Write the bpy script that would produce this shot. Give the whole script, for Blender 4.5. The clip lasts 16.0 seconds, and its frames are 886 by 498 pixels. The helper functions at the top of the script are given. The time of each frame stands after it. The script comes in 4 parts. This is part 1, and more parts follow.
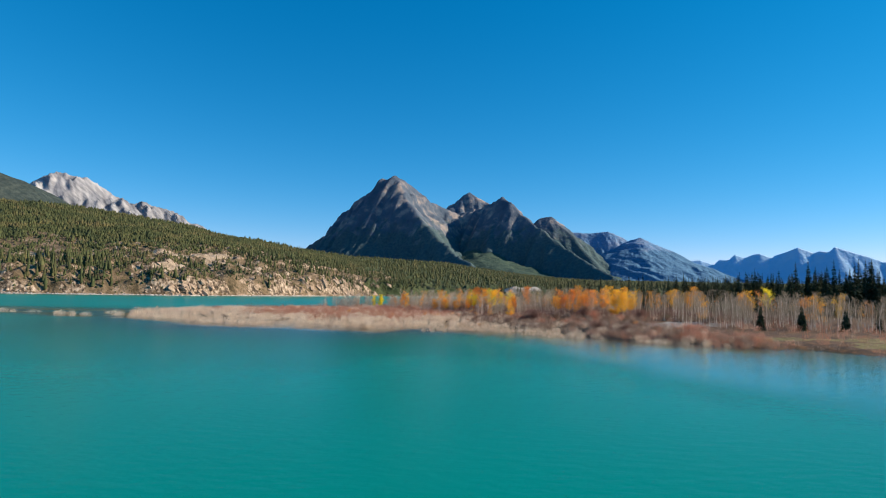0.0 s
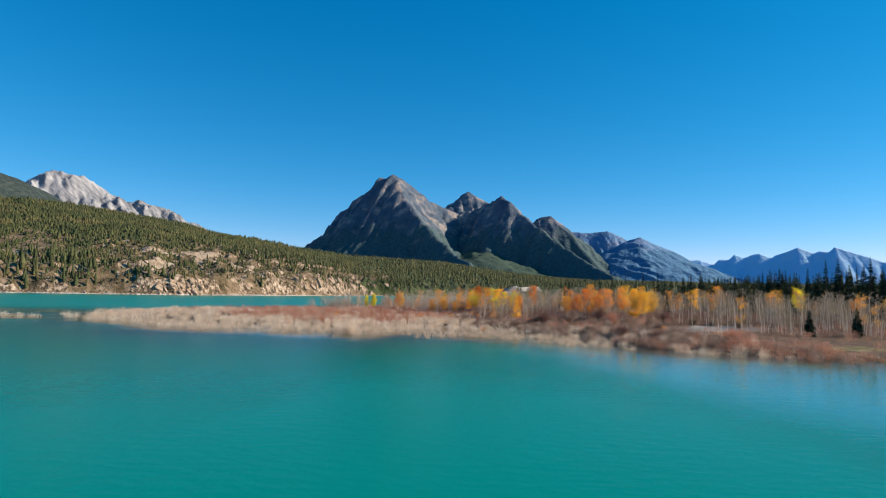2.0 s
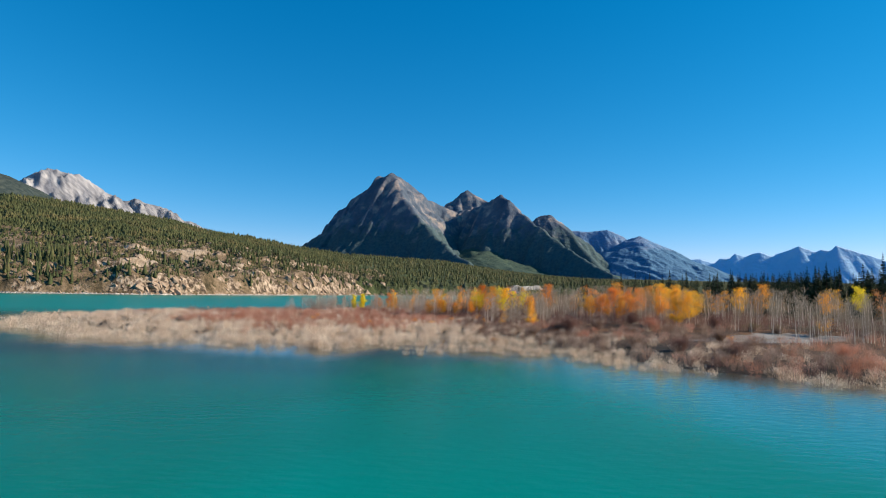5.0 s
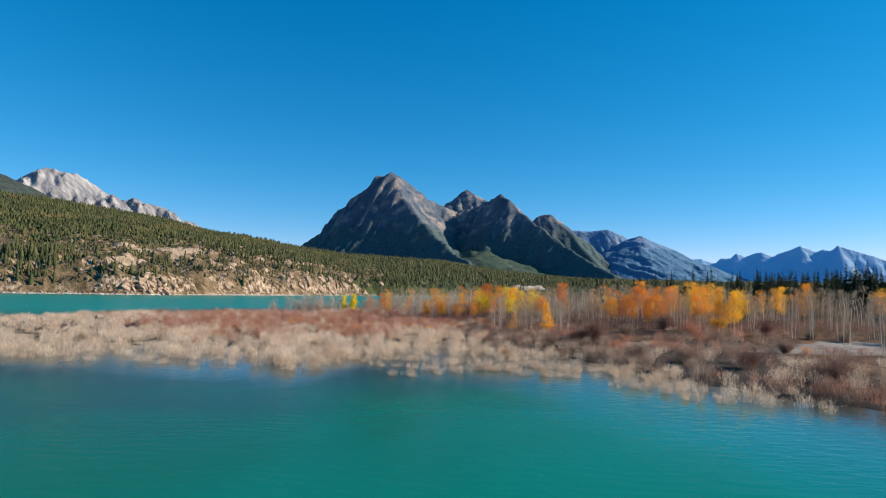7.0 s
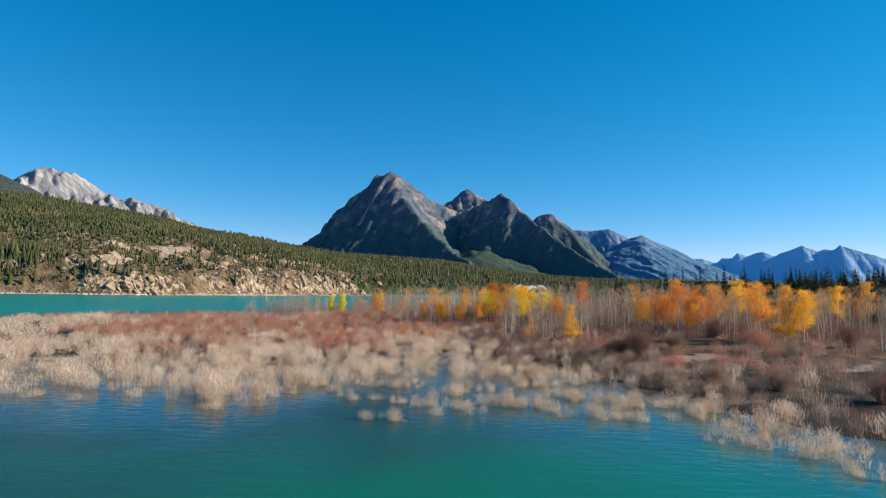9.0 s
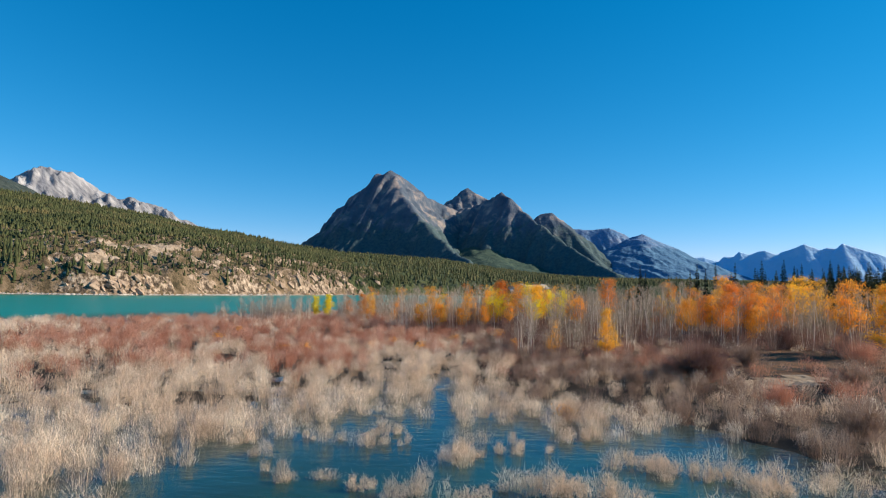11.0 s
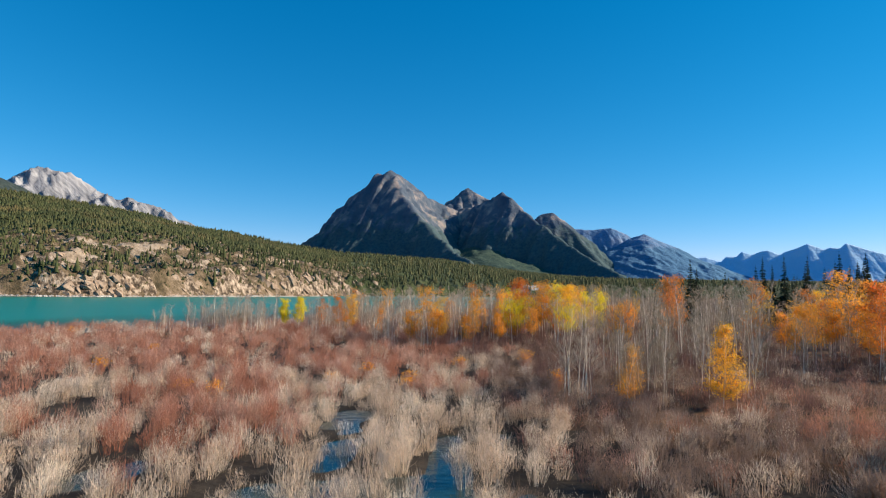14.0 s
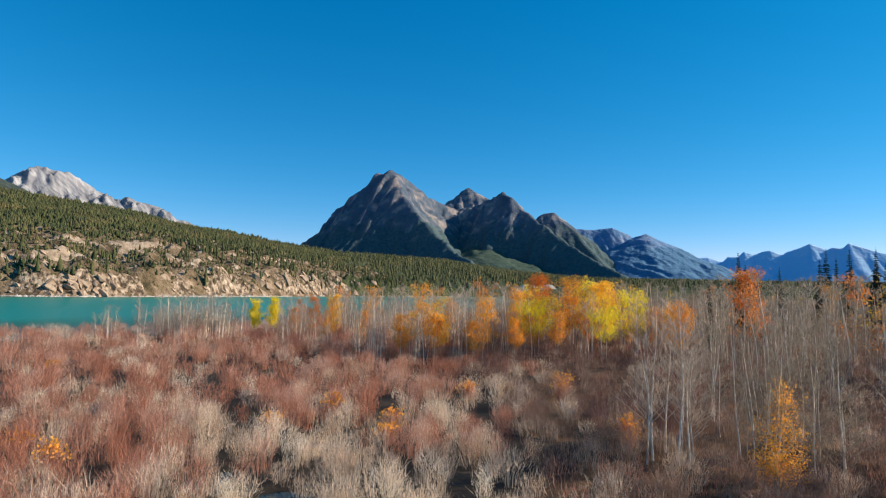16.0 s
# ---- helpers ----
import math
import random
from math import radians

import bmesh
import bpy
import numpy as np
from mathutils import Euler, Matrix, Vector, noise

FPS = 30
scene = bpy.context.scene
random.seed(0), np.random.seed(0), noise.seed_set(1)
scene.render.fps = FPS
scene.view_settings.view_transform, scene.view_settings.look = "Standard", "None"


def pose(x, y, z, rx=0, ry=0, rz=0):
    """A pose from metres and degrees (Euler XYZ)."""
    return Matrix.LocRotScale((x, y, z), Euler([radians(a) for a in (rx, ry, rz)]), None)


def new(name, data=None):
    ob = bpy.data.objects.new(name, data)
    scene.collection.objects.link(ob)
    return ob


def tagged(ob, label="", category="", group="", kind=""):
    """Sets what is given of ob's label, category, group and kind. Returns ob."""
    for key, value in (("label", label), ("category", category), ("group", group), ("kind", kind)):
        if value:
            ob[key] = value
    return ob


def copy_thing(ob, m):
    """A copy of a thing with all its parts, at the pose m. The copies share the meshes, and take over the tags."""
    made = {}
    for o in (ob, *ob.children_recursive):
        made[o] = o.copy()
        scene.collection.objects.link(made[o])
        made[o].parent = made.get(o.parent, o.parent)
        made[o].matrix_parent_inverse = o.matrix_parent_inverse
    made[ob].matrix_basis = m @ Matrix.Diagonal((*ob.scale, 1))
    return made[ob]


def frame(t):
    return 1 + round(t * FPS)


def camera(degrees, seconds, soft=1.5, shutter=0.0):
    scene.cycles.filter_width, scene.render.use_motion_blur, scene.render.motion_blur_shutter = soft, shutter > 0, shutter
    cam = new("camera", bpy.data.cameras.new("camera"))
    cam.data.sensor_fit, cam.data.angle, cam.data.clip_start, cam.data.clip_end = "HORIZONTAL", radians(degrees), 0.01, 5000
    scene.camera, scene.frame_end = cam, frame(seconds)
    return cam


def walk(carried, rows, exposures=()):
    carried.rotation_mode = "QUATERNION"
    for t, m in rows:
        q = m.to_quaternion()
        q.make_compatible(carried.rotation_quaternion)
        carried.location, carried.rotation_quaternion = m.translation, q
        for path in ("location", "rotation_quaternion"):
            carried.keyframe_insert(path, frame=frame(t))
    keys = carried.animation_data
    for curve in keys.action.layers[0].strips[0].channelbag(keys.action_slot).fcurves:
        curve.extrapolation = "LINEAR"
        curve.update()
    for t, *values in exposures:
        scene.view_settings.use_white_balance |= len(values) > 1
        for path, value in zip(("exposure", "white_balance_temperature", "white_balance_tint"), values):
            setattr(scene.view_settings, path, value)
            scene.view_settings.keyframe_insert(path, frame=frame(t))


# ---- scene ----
cam = camera(74.0, 16.0, soft=1.1)
METRES, EYE, TILT, LEAN, TURN = 140.0, 9.45, 1.065, 0.0, 0.0
ROWS = [
    (0.0, 0.0, 0.0, 0.0, -0.07, 3.52, -1.17),
    (0.5, 0.0003, 0.0324, -0.0011, -0.11, 3.52, -1.21),
    (1.0, 0.0005, 0.0637, -0.0022, -0.15, 3.5, -1.26),
    (1.5, 0.0011, 0.0954, -0.0027, -0.19, 3.5, -1.27),
    (2.0, 0.0016, 0.1273, -0.0036, -0.22, 3.48, -1.26),
    (2.5, 0.0018, 0.1579, -0.0044, -0.25, 3.46, -1.28),
    (3.0, 0.002, 0.1873, -0.0051, -0.27, 3.44, -1.3),
    (3.5, 0.0025, 0.2181, -0.0056, -0.3, 3.41, -1.27),
    (4.0, 0.0029, 0.2509, -0.006, -0.32, 3.4, -1.21),
    (6.5, 0.004, 0.4079, -0.0107, -0.38, 3.39, -1.24),
    (7.0, 0.0047, 0.4411, -0.0114, -0.37, 3.39, -1.22),
    (7.5, 0.005, 0.4742, -0.0125, -0.38, 3.4, -1.22),
    (8.0, 0.0052, 0.5074, -0.0136, -0.38, 3.38, -1.2),
    (10.5, 0.0072, 0.6689, -0.0171, -0.34, 3.36, -1.2),
    (11.0, 0.0077, 0.6999, -0.0183, -0.35, 3.31, -1.12),
    (11.5, 0.0086, 0.7309, -0.0179, -0.32, 3.31, -1.13),
    (12.0, 0.0093, 0.7608, -0.0185, -0.35, 3.32, -1.0),
    (12.5, 0.0094, 0.7908, -0.0198, -0.34, 3.28, -0.96),
    (13.0, 0.0093, 0.8219, -0.0205, -0.33, 3.26, -1.0),
    (13.5, 0.0096, 0.8531, -0.0211, -0.3, 3.32, -1.02),
    (14.0, 0.01, 0.8831, -0.022, -0.29, 3.38, -1.04),
    (14.5, 0.0102, 0.9122, -0.0234, -0.29, 3.4, -1.01),
    (15.0, 0.0104, 0.9411, -0.0247, -0.28, 3.4, -1.04),
    (15.5, 0.0107, 0.9701, -0.0257, -0.26, 3.4, -1.04),
    (16.0, 0.0108, 0.9995, -0.0269, -0.24, 3.4, -1.05),
]
walk(cam, [(t, pose(0, 0, EYE, TILT, LEAN, TURN) @ pose(METRES * x, 1.174 * METRES * y, 0.92 * METRES * z, 90 + 0.855 * pitch, roll, 0.855 * yaw)) for t, x, y, z, yaw, pitch, roll in ROWS],
     exposures=[(0.0, 0.686), (16.0, 0.686)])
# ---- light ----
SUN_AZ, SUN_EL = 87.0, 27.0          # degrees clockwise from +y, and above the horizon
world = bpy.data.worlds.new("sky")
scene.world = world
world.use_nodes = True
wn, wl = world.node_tree.nodes, world.node_tree.links
sky = wn.new("ShaderNodeTexSky")
sky.sky_type, sky.sun_disc = "NISHITA", False
sky.sun_elevation, sky.sun_rotation = radians(SUN_EL), radians(SUN_AZ)
sky.altitude, sky.air_density, sky.dust_density, sky.ozone_density = 3500, 1.0, 0.15, 3.6
hue = wn.new("ShaderNodeHueSaturation")
hue.inputs["Hue"].default_value, hue.inputs["Saturation"].default_value = 0.487, 1.32
wl.new(sky.outputs[0], hue.inputs["Color"])
split, merge = wn.new("ShaderNodeSeparateColor"), wn.new("ShaderNodeCombineColor")
wl.new(hue.outputs[0], split.inputs[0])
for i, (power, gain) in enumerate(((1.06, 1.15), (0.79, 1.115), (0.675, 1.535))):      # paler and less cyan towards the horizon
    p, g = wn.new("ShaderNodeMath"), wn.new("ShaderNodeMath")
    p.operation, g.operation = "POWER", "MULTIPLY"
    p.inputs[1].default_value, g.inputs[1].default_value = power, gain
    wl.new(split.outputs[i], p.inputs[0])
    wl.new(p.outputs[0], g.inputs[0])
    wl.new(g.outputs[0], merge.inputs[i])
wl.new(merge.outputs[0], wn["Background"].inputs[0])
wn["Background"].inputs[1].default_value = 0.107
sun = new("sun", bpy.data.lights.new("sun", "SUN"))
sun.data.energy, sun.data.angle, sun.data.color = 4.6, radians(0.5), (1.0, 0.865, 0.7)
to_sun = Vector((math.sin(radians(SUN_AZ)) * math.cos(radians(SUN_EL)), math.cos(radians(SUN_AZ)) * math.cos(radians(SUN_EL)), math.sin(radians(SUN_EL))))
sun.matrix_world = Matrix.Translation((0, 0, 300)) @ to_sun.to_track_quat("Z", "Y").to_matrix().to_4x4()


# ---- materials ----
def material(name, colours, scale=1.0, rough=0.85, bump=0.3, bump_scale=None, island=0.0, per_object=0.0, detail=6, gloss=0.2, stretch=(1, 1, 1), see_through=0.0):
    """Colours over a two-scale noise, with relief; island and per_object: how far single pieces differ in brightness."""
    m = bpy.data.materials.new(name)
    m.use_nodes = True
    n, l = m.node_tree.nodes, m.node_tree.links
    b = n["Principled BSDF"]
    b.inputs["Roughness"].default_value = rough
    b.inputs["Specular IOR Level"].default_value = gloss
    co = n.new("ShaderNodeTexCoord")
    mp = n.new("ShaderNodeMapping")
    mp.inputs["Scale"].default_value = stretch
    l.new(co.outputs["Object"], mp.inputs["Vector"])
    big = n.new("ShaderNodeTexNoise")
    big.inputs["Scale"].default_value, big.inputs["Detail"].default_value = scale, detail
    big.inputs["Roughness"].default_value = 0.62
    l.new(mp.outputs[0], big.inputs["Vector"])
    ramp = n.new("ShaderNodeValToRGB")
    e = ramp.color_ramp.elements
    while len(e) < len(colours):
        e.new(0.5)
    for i, c in enumerate(colours):
        e[i].position = 0.32 + 0.36 * i / max(1, len(colours) - 1)
        e[i].color = (*c, 1)
    l.new(big.outputs["Fac"], ramp.inputs[0])
    out = ramp.outputs[0]
    for amount, source in ((island, "ShaderNodeNewGeometry"), (per_object, "ShaderNodeObjectInfo")):
        if amount:
            g = n.new(source)
            mr = n.new("ShaderNodeMapRange")
            mr.inputs[3].default_value, mr.inputs[4].default_value = 1 - amount, 1 + amount
            l.new(g.outputs["Random Per Island" if island and source.endswith("Geometry") else "Random"], mr.inputs[0])
            hs = n.new("ShaderNodeHueSaturation")
            l.new(mr.outputs[0], hs.inputs["Value"])
            l.new(out, hs.inputs["Color"])
            out = hs.outputs[0]
    l.new(out, b.inputs["Base Color"])
    if bump:
        fine = n.new("ShaderNodeTexNoise")
        fine.inputs["Scale"].default_value, fine.inputs["Detail"].default_value = bump_scale or scale * 4, 5
        l.new(mp.outputs[0], fine.inputs["Vector"])
        bp = n.new("ShaderNodeBump")
        bp.inputs["Strength"].default_value = bump
        bp.inputs["Distance"].default_value = 0.6 / (bump_scale or scale * 4)
        l.new(fine.outputs["Fac"], bp.inputs["Height"])
        l.new(bp.outputs[0], b.inputs["Normal"])
    if see_through:
        tr = n.new("ShaderNodeBsdfTranslucent")
        l.new(out, tr.inputs["Color"])
        mx = n.new("ShaderNodeMixShader")
        mx.inputs[0].default_value = see_through
        l.new(b.outputs[0], mx.inputs[1])
        l.new(tr.outputs[0], mx.inputs[2])
        l.new(mx.outputs[0], n["Material Output"].inputs["Surface"])
    return m


def mountain_material(name, rock, forest, tree_line, soft, scale=0.008, relief=0.6, stretch=(1, 1, 1), slant=0.0):
    """Rock above, forest below an uneven tree line, by height and slope."""
    m = material(name, rock, scale, 0.95, relief, scale * 6, detail=10, gloss=0.05, stretch=stretch)
    n, l = m.node_tree.nodes, m.node_tree.links
    n["Mapping"].vector_type = "TEXTURE"
    n["Mapping"].inputs["Rotation"].default_value = (0, slant, 0)
    b = n["Principled BSDF"]
    old = b.inputs["Base Color"].links[0].from_socket
    geo = n.new("ShaderNodeNewGeometry")
    sep = n.new("ShaderNodeSeparateXYZ")
    l.new(geo.outputs["Position"], sep.inputs[0])
    no = n.new("ShaderNodeTexNoise")
    no.inputs["Scale"].default_value, no.inputs["Detail"].default_value = scale * 2.2, 9
    l.new(geo.outputs["Position"], no.inputs["Vector"])
    sn = n.new("ShaderNodeSeparateXYZ")
    l.new(geo.outputs["Normal"], sn.inputs[0])
    ma = n.new("ShaderNodeMath")
    ma.operation = "MULTIPLY_ADD"
    l.new(no.outputs["Fac"], ma.inputs[0])
    ma.inputs[1].default_value = -soft * 3
    l.new(sep.outputs["Z"], ma.inputs[2])
    mb = n.new("ShaderNodeMath")
    mb.operation = "MULTIPLY_ADD"
    l.new(sn.outputs["Z"], mb.inputs[0])
    mb.inputs[1].default_value = -soft * 1.2
    l.new(ma.outputs[0], mb.inputs[2])
    mr = n.new("ShaderNodeMapRange")
    mr.inputs[1].default_value, mr.inputs[2].default_value = tree_line - soft * 2.7, tree_line - soft * 1.9
    l.new(mb.outputs[0], mr.inputs[0])
    gn = n.new("ShaderNodeTexNoise")
    gn.inputs["Scale"].default_value, gn.inputs["Detail"].default_value = 0.06, 8
    l.new(geo.outputs["Position"], gn.inputs["Vector"])
    gr = n.new("ShaderNodeValToRGB")
    gr.color_ramp.elements[0].position, gr.color_ramp.elements[1].position = 0.38, 0.65
    gr.color_ramp.elements[0].color, gr.color_ramp.elements[1].color = (*forest[0], 1), (*forest[1], 1)
    l.new(gn.outputs["Fac"], gr.inputs[0])
    mx = n.new("ShaderNodeMix")
    mx.data_type = "RGBA"
    l.new(mr.outputs[0], mx.inputs[0])
    l.new(gr.outputs[0], mx.inputs[6])
    l.new(old, mx.inputs[7])
    l.new(mx.outputs[2], b.inputs["Base Color"])
    return m


MUD = material("marsh_mud", [(0.016, 0.013, 0.01), (0.035, 0.027, 0.019), (0.075, 0.056, 0.038)], 0.35, 0.9, 0.6, 4)
GRAVEL = material("pale_gravel", [(0.19, 0.165, 0.135), (0.36, 0.325, 0.285)], 0.5, 0.95, 0.6, 8)
HILLSIDE = material("hillside_rock_and_turf", [(0.052, 0.041, 0.022), (0.118, 0.085, 0.048), (0.205, 0.145, 0.088), (0.4, 0.295, 0.21)], 0.1, 0.95, 1.0, 0.5, detail=9)
WOODS = material("far_forest_floor", [(0.02, 0.032, 0.012), (0.05, 0.065, 0.022), (0.08, 0.08, 0.035)], 0.03, 0.95, 1.0, 0.12, detail=9)
FOREST_SOIL = material("leaf_litter", [(0.045, 0.028, 0.018), (0.1, 0.056, 0.03), (0.23, 0.11, 0.045)], 0.45, 0.9, 0.5, 6)
ROCK = material("tan_cliff_rock", [(0.13, 0.088, 0.058), (0.32, 0.228, 0.158), (0.52, 0.39, 0.285)], 0.25, 0.9, 0.9, 0.7, per_object=0.25)
TURF = material("dry_bank_turf", [(0.07, 0.058, 0.024), (0.17, 0.14, 0.05), (0.27, 0.22, 0.09)], 0.4, 0.9, 0.5, 5)
DARKTWIG = material("dark_willow_twig", [(0.13, 0.068, 0.052), (0.23, 0.122, 0.096), (0.34, 0.19, 0.15)], 0.5, 0.7, 0, island=0.4, detail=3, see_through=0.3)
CLIFF = material("broken_cliff_rock", [(0.025, 0.02, 0.014), (0.1, 0.07, 0.046), (0.36, 0.27, 0.19), (0.55, 0.43, 0.32)], 0.3, 0.9, 1.0, 0.5, detail=9, stretch=(1, 1, 0.6))
PALE_CLIFF = material("pale_cliff", [(0.24, 0.22, 0.19), (0.52, 0.48, 0.42)], 0.06, 0.9, 0.8, 0.2, stretch=(2, 2, 0.3))
TALUS = material("bare_tan_talus", [(0.16, 0.12, 0.08), (0.34, 0.26, 0.18), (0.48, 0.38, 0.28)], 0.12, 0.95, 0.8, 0.5, detail=8)
# peaks and foot: dark rock and forest tones lifted and blued to imitate haze
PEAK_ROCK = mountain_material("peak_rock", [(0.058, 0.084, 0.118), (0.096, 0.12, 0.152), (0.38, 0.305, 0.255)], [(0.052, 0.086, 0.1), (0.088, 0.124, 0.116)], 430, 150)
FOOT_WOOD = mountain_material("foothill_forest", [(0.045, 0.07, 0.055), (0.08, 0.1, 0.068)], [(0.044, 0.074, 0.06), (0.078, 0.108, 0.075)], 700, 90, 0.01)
GREY_ROCK = mountain_material("grey_limestone", [(0.09, 0.1, 0.12), (0.24, 0.24, 0.25), (0.43, 0.42, 0.41)], [(0.05, 0.06, 0.055), (0.08, 0.09, 0.075)], 300, 60, 0.011, 0.8, (3.0, 1.5, 0.32), 0.72)
DARK_RIDGE = mountain_material("dark_forested_ridge", [(0.05, 0.06, 0.06), (0.12, 0.12, 0.11)], [(0.035, 0.05, 0.048), (0.06, 0.075, 0.066)], 700, 90, 0.006)
# the blue of rock and forest here is aerial haze put into the colour
HAZE_BLUE_ROCK = mountain_material("haze_blue_rock", [(0.1, 0.195, 0.325), (0.125, 0.225, 0.36), (0.24, 0.285, 0.38)], [(0.08, 0.178, 0.285), (0.1, 0.2, 0.305)], 330, 60, 0.007, 0.7)
# farthest range: distance haze is painted into these pale blue base colours
FAR_HAZE_ROCK = mountain_material("far_haze_rock", [(0.33, 0.53, 0.73), (0.36, 0.56, 0.76), (0.44, 0.58, 0.74)], [(0.33, 0.53, 0.73), (0.35, 0.55, 0.75)], 250, 40, 0.007, 0.5)
REED = material("pale_dry_reed", [(0.5, 0.35, 0.235), (0.75, 0.58, 0.425), (0.92, 0.795, 0.625)], 0.4, 0.6, 0, island=0.2, detail=3, see_through=0.4)
RUST = material("rust_willow_twig", [(0.4, 0.15, 0.085), (0.54, 0.26, 0.17), (0.68, 0.44, 0.33)], 0.25, 0.6, 0, island=0.22, detail=3, see_through=0.4)
GREYTWIG = material("grey_brown_willow_twig", [(0.15, 0.092, 0.068), (0.3, 0.2, 0.148), (0.54, 0.42, 0.325)], 0.45, 0.6, 0, island=0.25, detail=3, see_through=0.4)
BARK = material("pale_aspen_bark", [(0.4, 0.32, 0.24), (0.82, 0.7, 0.56), (0.92, 0.82, 0.68)], 2.2, 0.8, 0.3, 12, stretch=(1, 1, 1.6))
TWIG = material("grey_twig", [(0.27, 0.22, 0.155), (0.46, 0.385, 0.285)], 1.5, 0.85, 0, island=0.3, see_through=0.3)
PALE_TWIG = material("cream_twig", [(0.42, 0.34, 0.26), (0.62, 0.52, 0.42)], 1.5, 0.85, 0, island=0.25, see_through=0.4)
NEEDLE = material("dark_spruce_needle", [(0.018, 0.032, 0.017), (0.055, 0.075, 0.034)], 0.8, 0.8, 0, island=0.4)
PINE = material("pine_needle", [(0.036, 0.047, 0.018), (0.067, 0.076, 0.027), (0.125, 0.102, 0.042)], 0.03, 0.8, 0, island=0.3, detail=4)
CONE_BARK = material("spruce_bark", [(0.05, 0.035, 0.025), (0.1, 0.07, 0.05)], 3, 0.9, 0.4)
LEAF = {
    "golden": material("golden_leaf", [(0.95, 0.5, 0.03), (1.0, 0.64, 0.06)], 1.2, 0.55, 0, island=0.3, see_through=0.45),
    "orange": material("orange_leaf", [(0.93, 0.38, 0.04), (0.98, 0.52, 0.075)], 1.0, 0.55, 0, island=0.3, see_through=0.45),
    "russet": material("russet_leaf", [(0.8, 0.25, 0.04), (0.88, 0.35, 0.06)], 1.0, 0.6, 0, island=0.3, see_through=0.3),
    "olive": material("olive_willow_leaf", [(0.13, 0.125, 0.055), (0.26, 0.23, 0.1)], 1.0, 0.6, 0, island=0.3, see_through=0.3),
    "lime": material("lime_yellow_leaf", [(0.86, 0.7, 0.03), (0.94, 0.8, 0.06)], 1.0, 0.55, 0, island=0.3, see_through=0.45),
}


def water_material():
    m = bpy.data.materials.new("turquoise_lake_water")
    m.use_nodes = True
    n, l = m.node_tree.nodes, m.node_tree.links
    b = n["Principled BSDF"]
    b.inputs["Roughness"].default_value, b.inputs["IOR"].default_value = 0.12, 1.33
    at = n.new("ShaderNodeAttribute")
    at.attribute_name = "depth"
    ramp = n.new("ShaderNodeValToRGB")
    e = ramp.color_ramp.elements
    e[0].position, e[0].color = 0.0, (0.012, 0.036, 0.032, 1)
    e[1].position, e[1].color = 1.0, (0.0, 0.2, 0.158, 1)
    k = e.new(0.62)
    k.color = (0.005, 0.122, 0.072, 1)
    k = e.new(0.3)
    k.color = (0.014, 0.068, 0.052, 1)
    l.new(at.outputs["Fac"], ramp.inputs[0])
    geo = n.new("ShaderNodeNewGeometry")
    tone = n.new("ShaderNodeTexNoise")
    tone.inputs["Scale"].default_value, tone.inputs["Detail"].default_value = 0.012, 3
    l.new(geo.outputs["Position"], tone.inputs["Vector"])
    mr = n.new("ShaderNodeMapRange")
    mr.inputs[3].default_value, mr.inputs[4].default_value = 0.82, 1.18
    l.new(tone.outputs["Fac"], mr.inputs[0])
    hs = n.new("ShaderNodeHueSaturation")
    l.new(mr.outputs[0], hs.inputs["Value"])
    l.new(ramp.outputs[0], hs.inputs["Color"])
    l.new(hs.outputs[0], b.inputs["Base Color"])
    mp = n.new("ShaderNodeMapping")
    mp.inputs["Scale"].default_value = (0.8, 1.6, 1)
    mp.inputs["Rotation"].default_value = (0, 0, 0.3)
    l.new(geo.outputs["Position"], mp.inputs["Vector"])
    w = n.new("ShaderNodeTexNoise")
    w.inputs["Scale"].default_value, w.inputs["Detail"].default_value = 0.8, 6
    wind = n.new("ShaderNodeAttribute")
    wind.attribute_name = "ripple"
    l.new(wind.outputs["Fac"], b.inputs["Roughness"])
    sp = n.new("ShaderNodeMapRange")
    sp.inputs[1].default_value, sp.inputs[2].default_value, sp.inputs[3].default_value, sp.inputs[4].default_value = 0.06, 0.24, 0.62, 0.13
    l.new(wind.outputs["Fac"], sp.inputs[0])
    l.new(sp.outputs[0], b.inputs["Specular IOR Level"])
    l.new(mp.outputs[0], w.inputs["Vector"])
    bp = n.new("ShaderNodeBump")
    bp.inputs["Strength"].default_value, bp.inputs["Distance"].default_value = 0.32, 0.14
    l.new(w.outputs["Fac"], bp.inputs["Height"])
    l.new(bp.outputs[0], b.inputs["Normal"])
    return m


# ---- small tools ----
def hashed(i, j, seed):
    v = np.sin(i * 127.1 + j * 311.7 + seed * 74.7) * 43758.5453
    return v - np.floor(v)


def vnoise(x, y, seed=0):
    i, j = np.floor(x), np.floor(y)
    fx, fy = x - i, y - j
    fx, fy = fx * fx * (3 - 2 * fx), fy * fy * (3 - 2 * fy)
    a, b = hashed(i, j, seed), hashed(i + 1, j, seed)
    c, d = hashed(i, j + 1, seed), hashed(i + 1, j + 1, seed)
    return (a + (b - a) * fx) * (1 - fy) + (c + (d - c) * fx) * fy


def fbm(x, y, seed=0, octaves=4):
    s, a = 0, 0.5
    for k in range(octaves):
        s = s + a * vnoise(x * 2 ** k, y * 2 ** k, seed + k)
        a *= 0.5
    return s / (1 - 0.5 ** octaves)


def ridged(x, y, seed=0, octaves=4):
    s, a = 0, 0.5
    for k in range(octaves):
        s = s + a * (1 - abs(2 * vnoise(x * 2 ** k, y * 2 ** k, seed + k) - 1))
        a *= 0.5
    return s / (1 - 0.5 ** octaves)


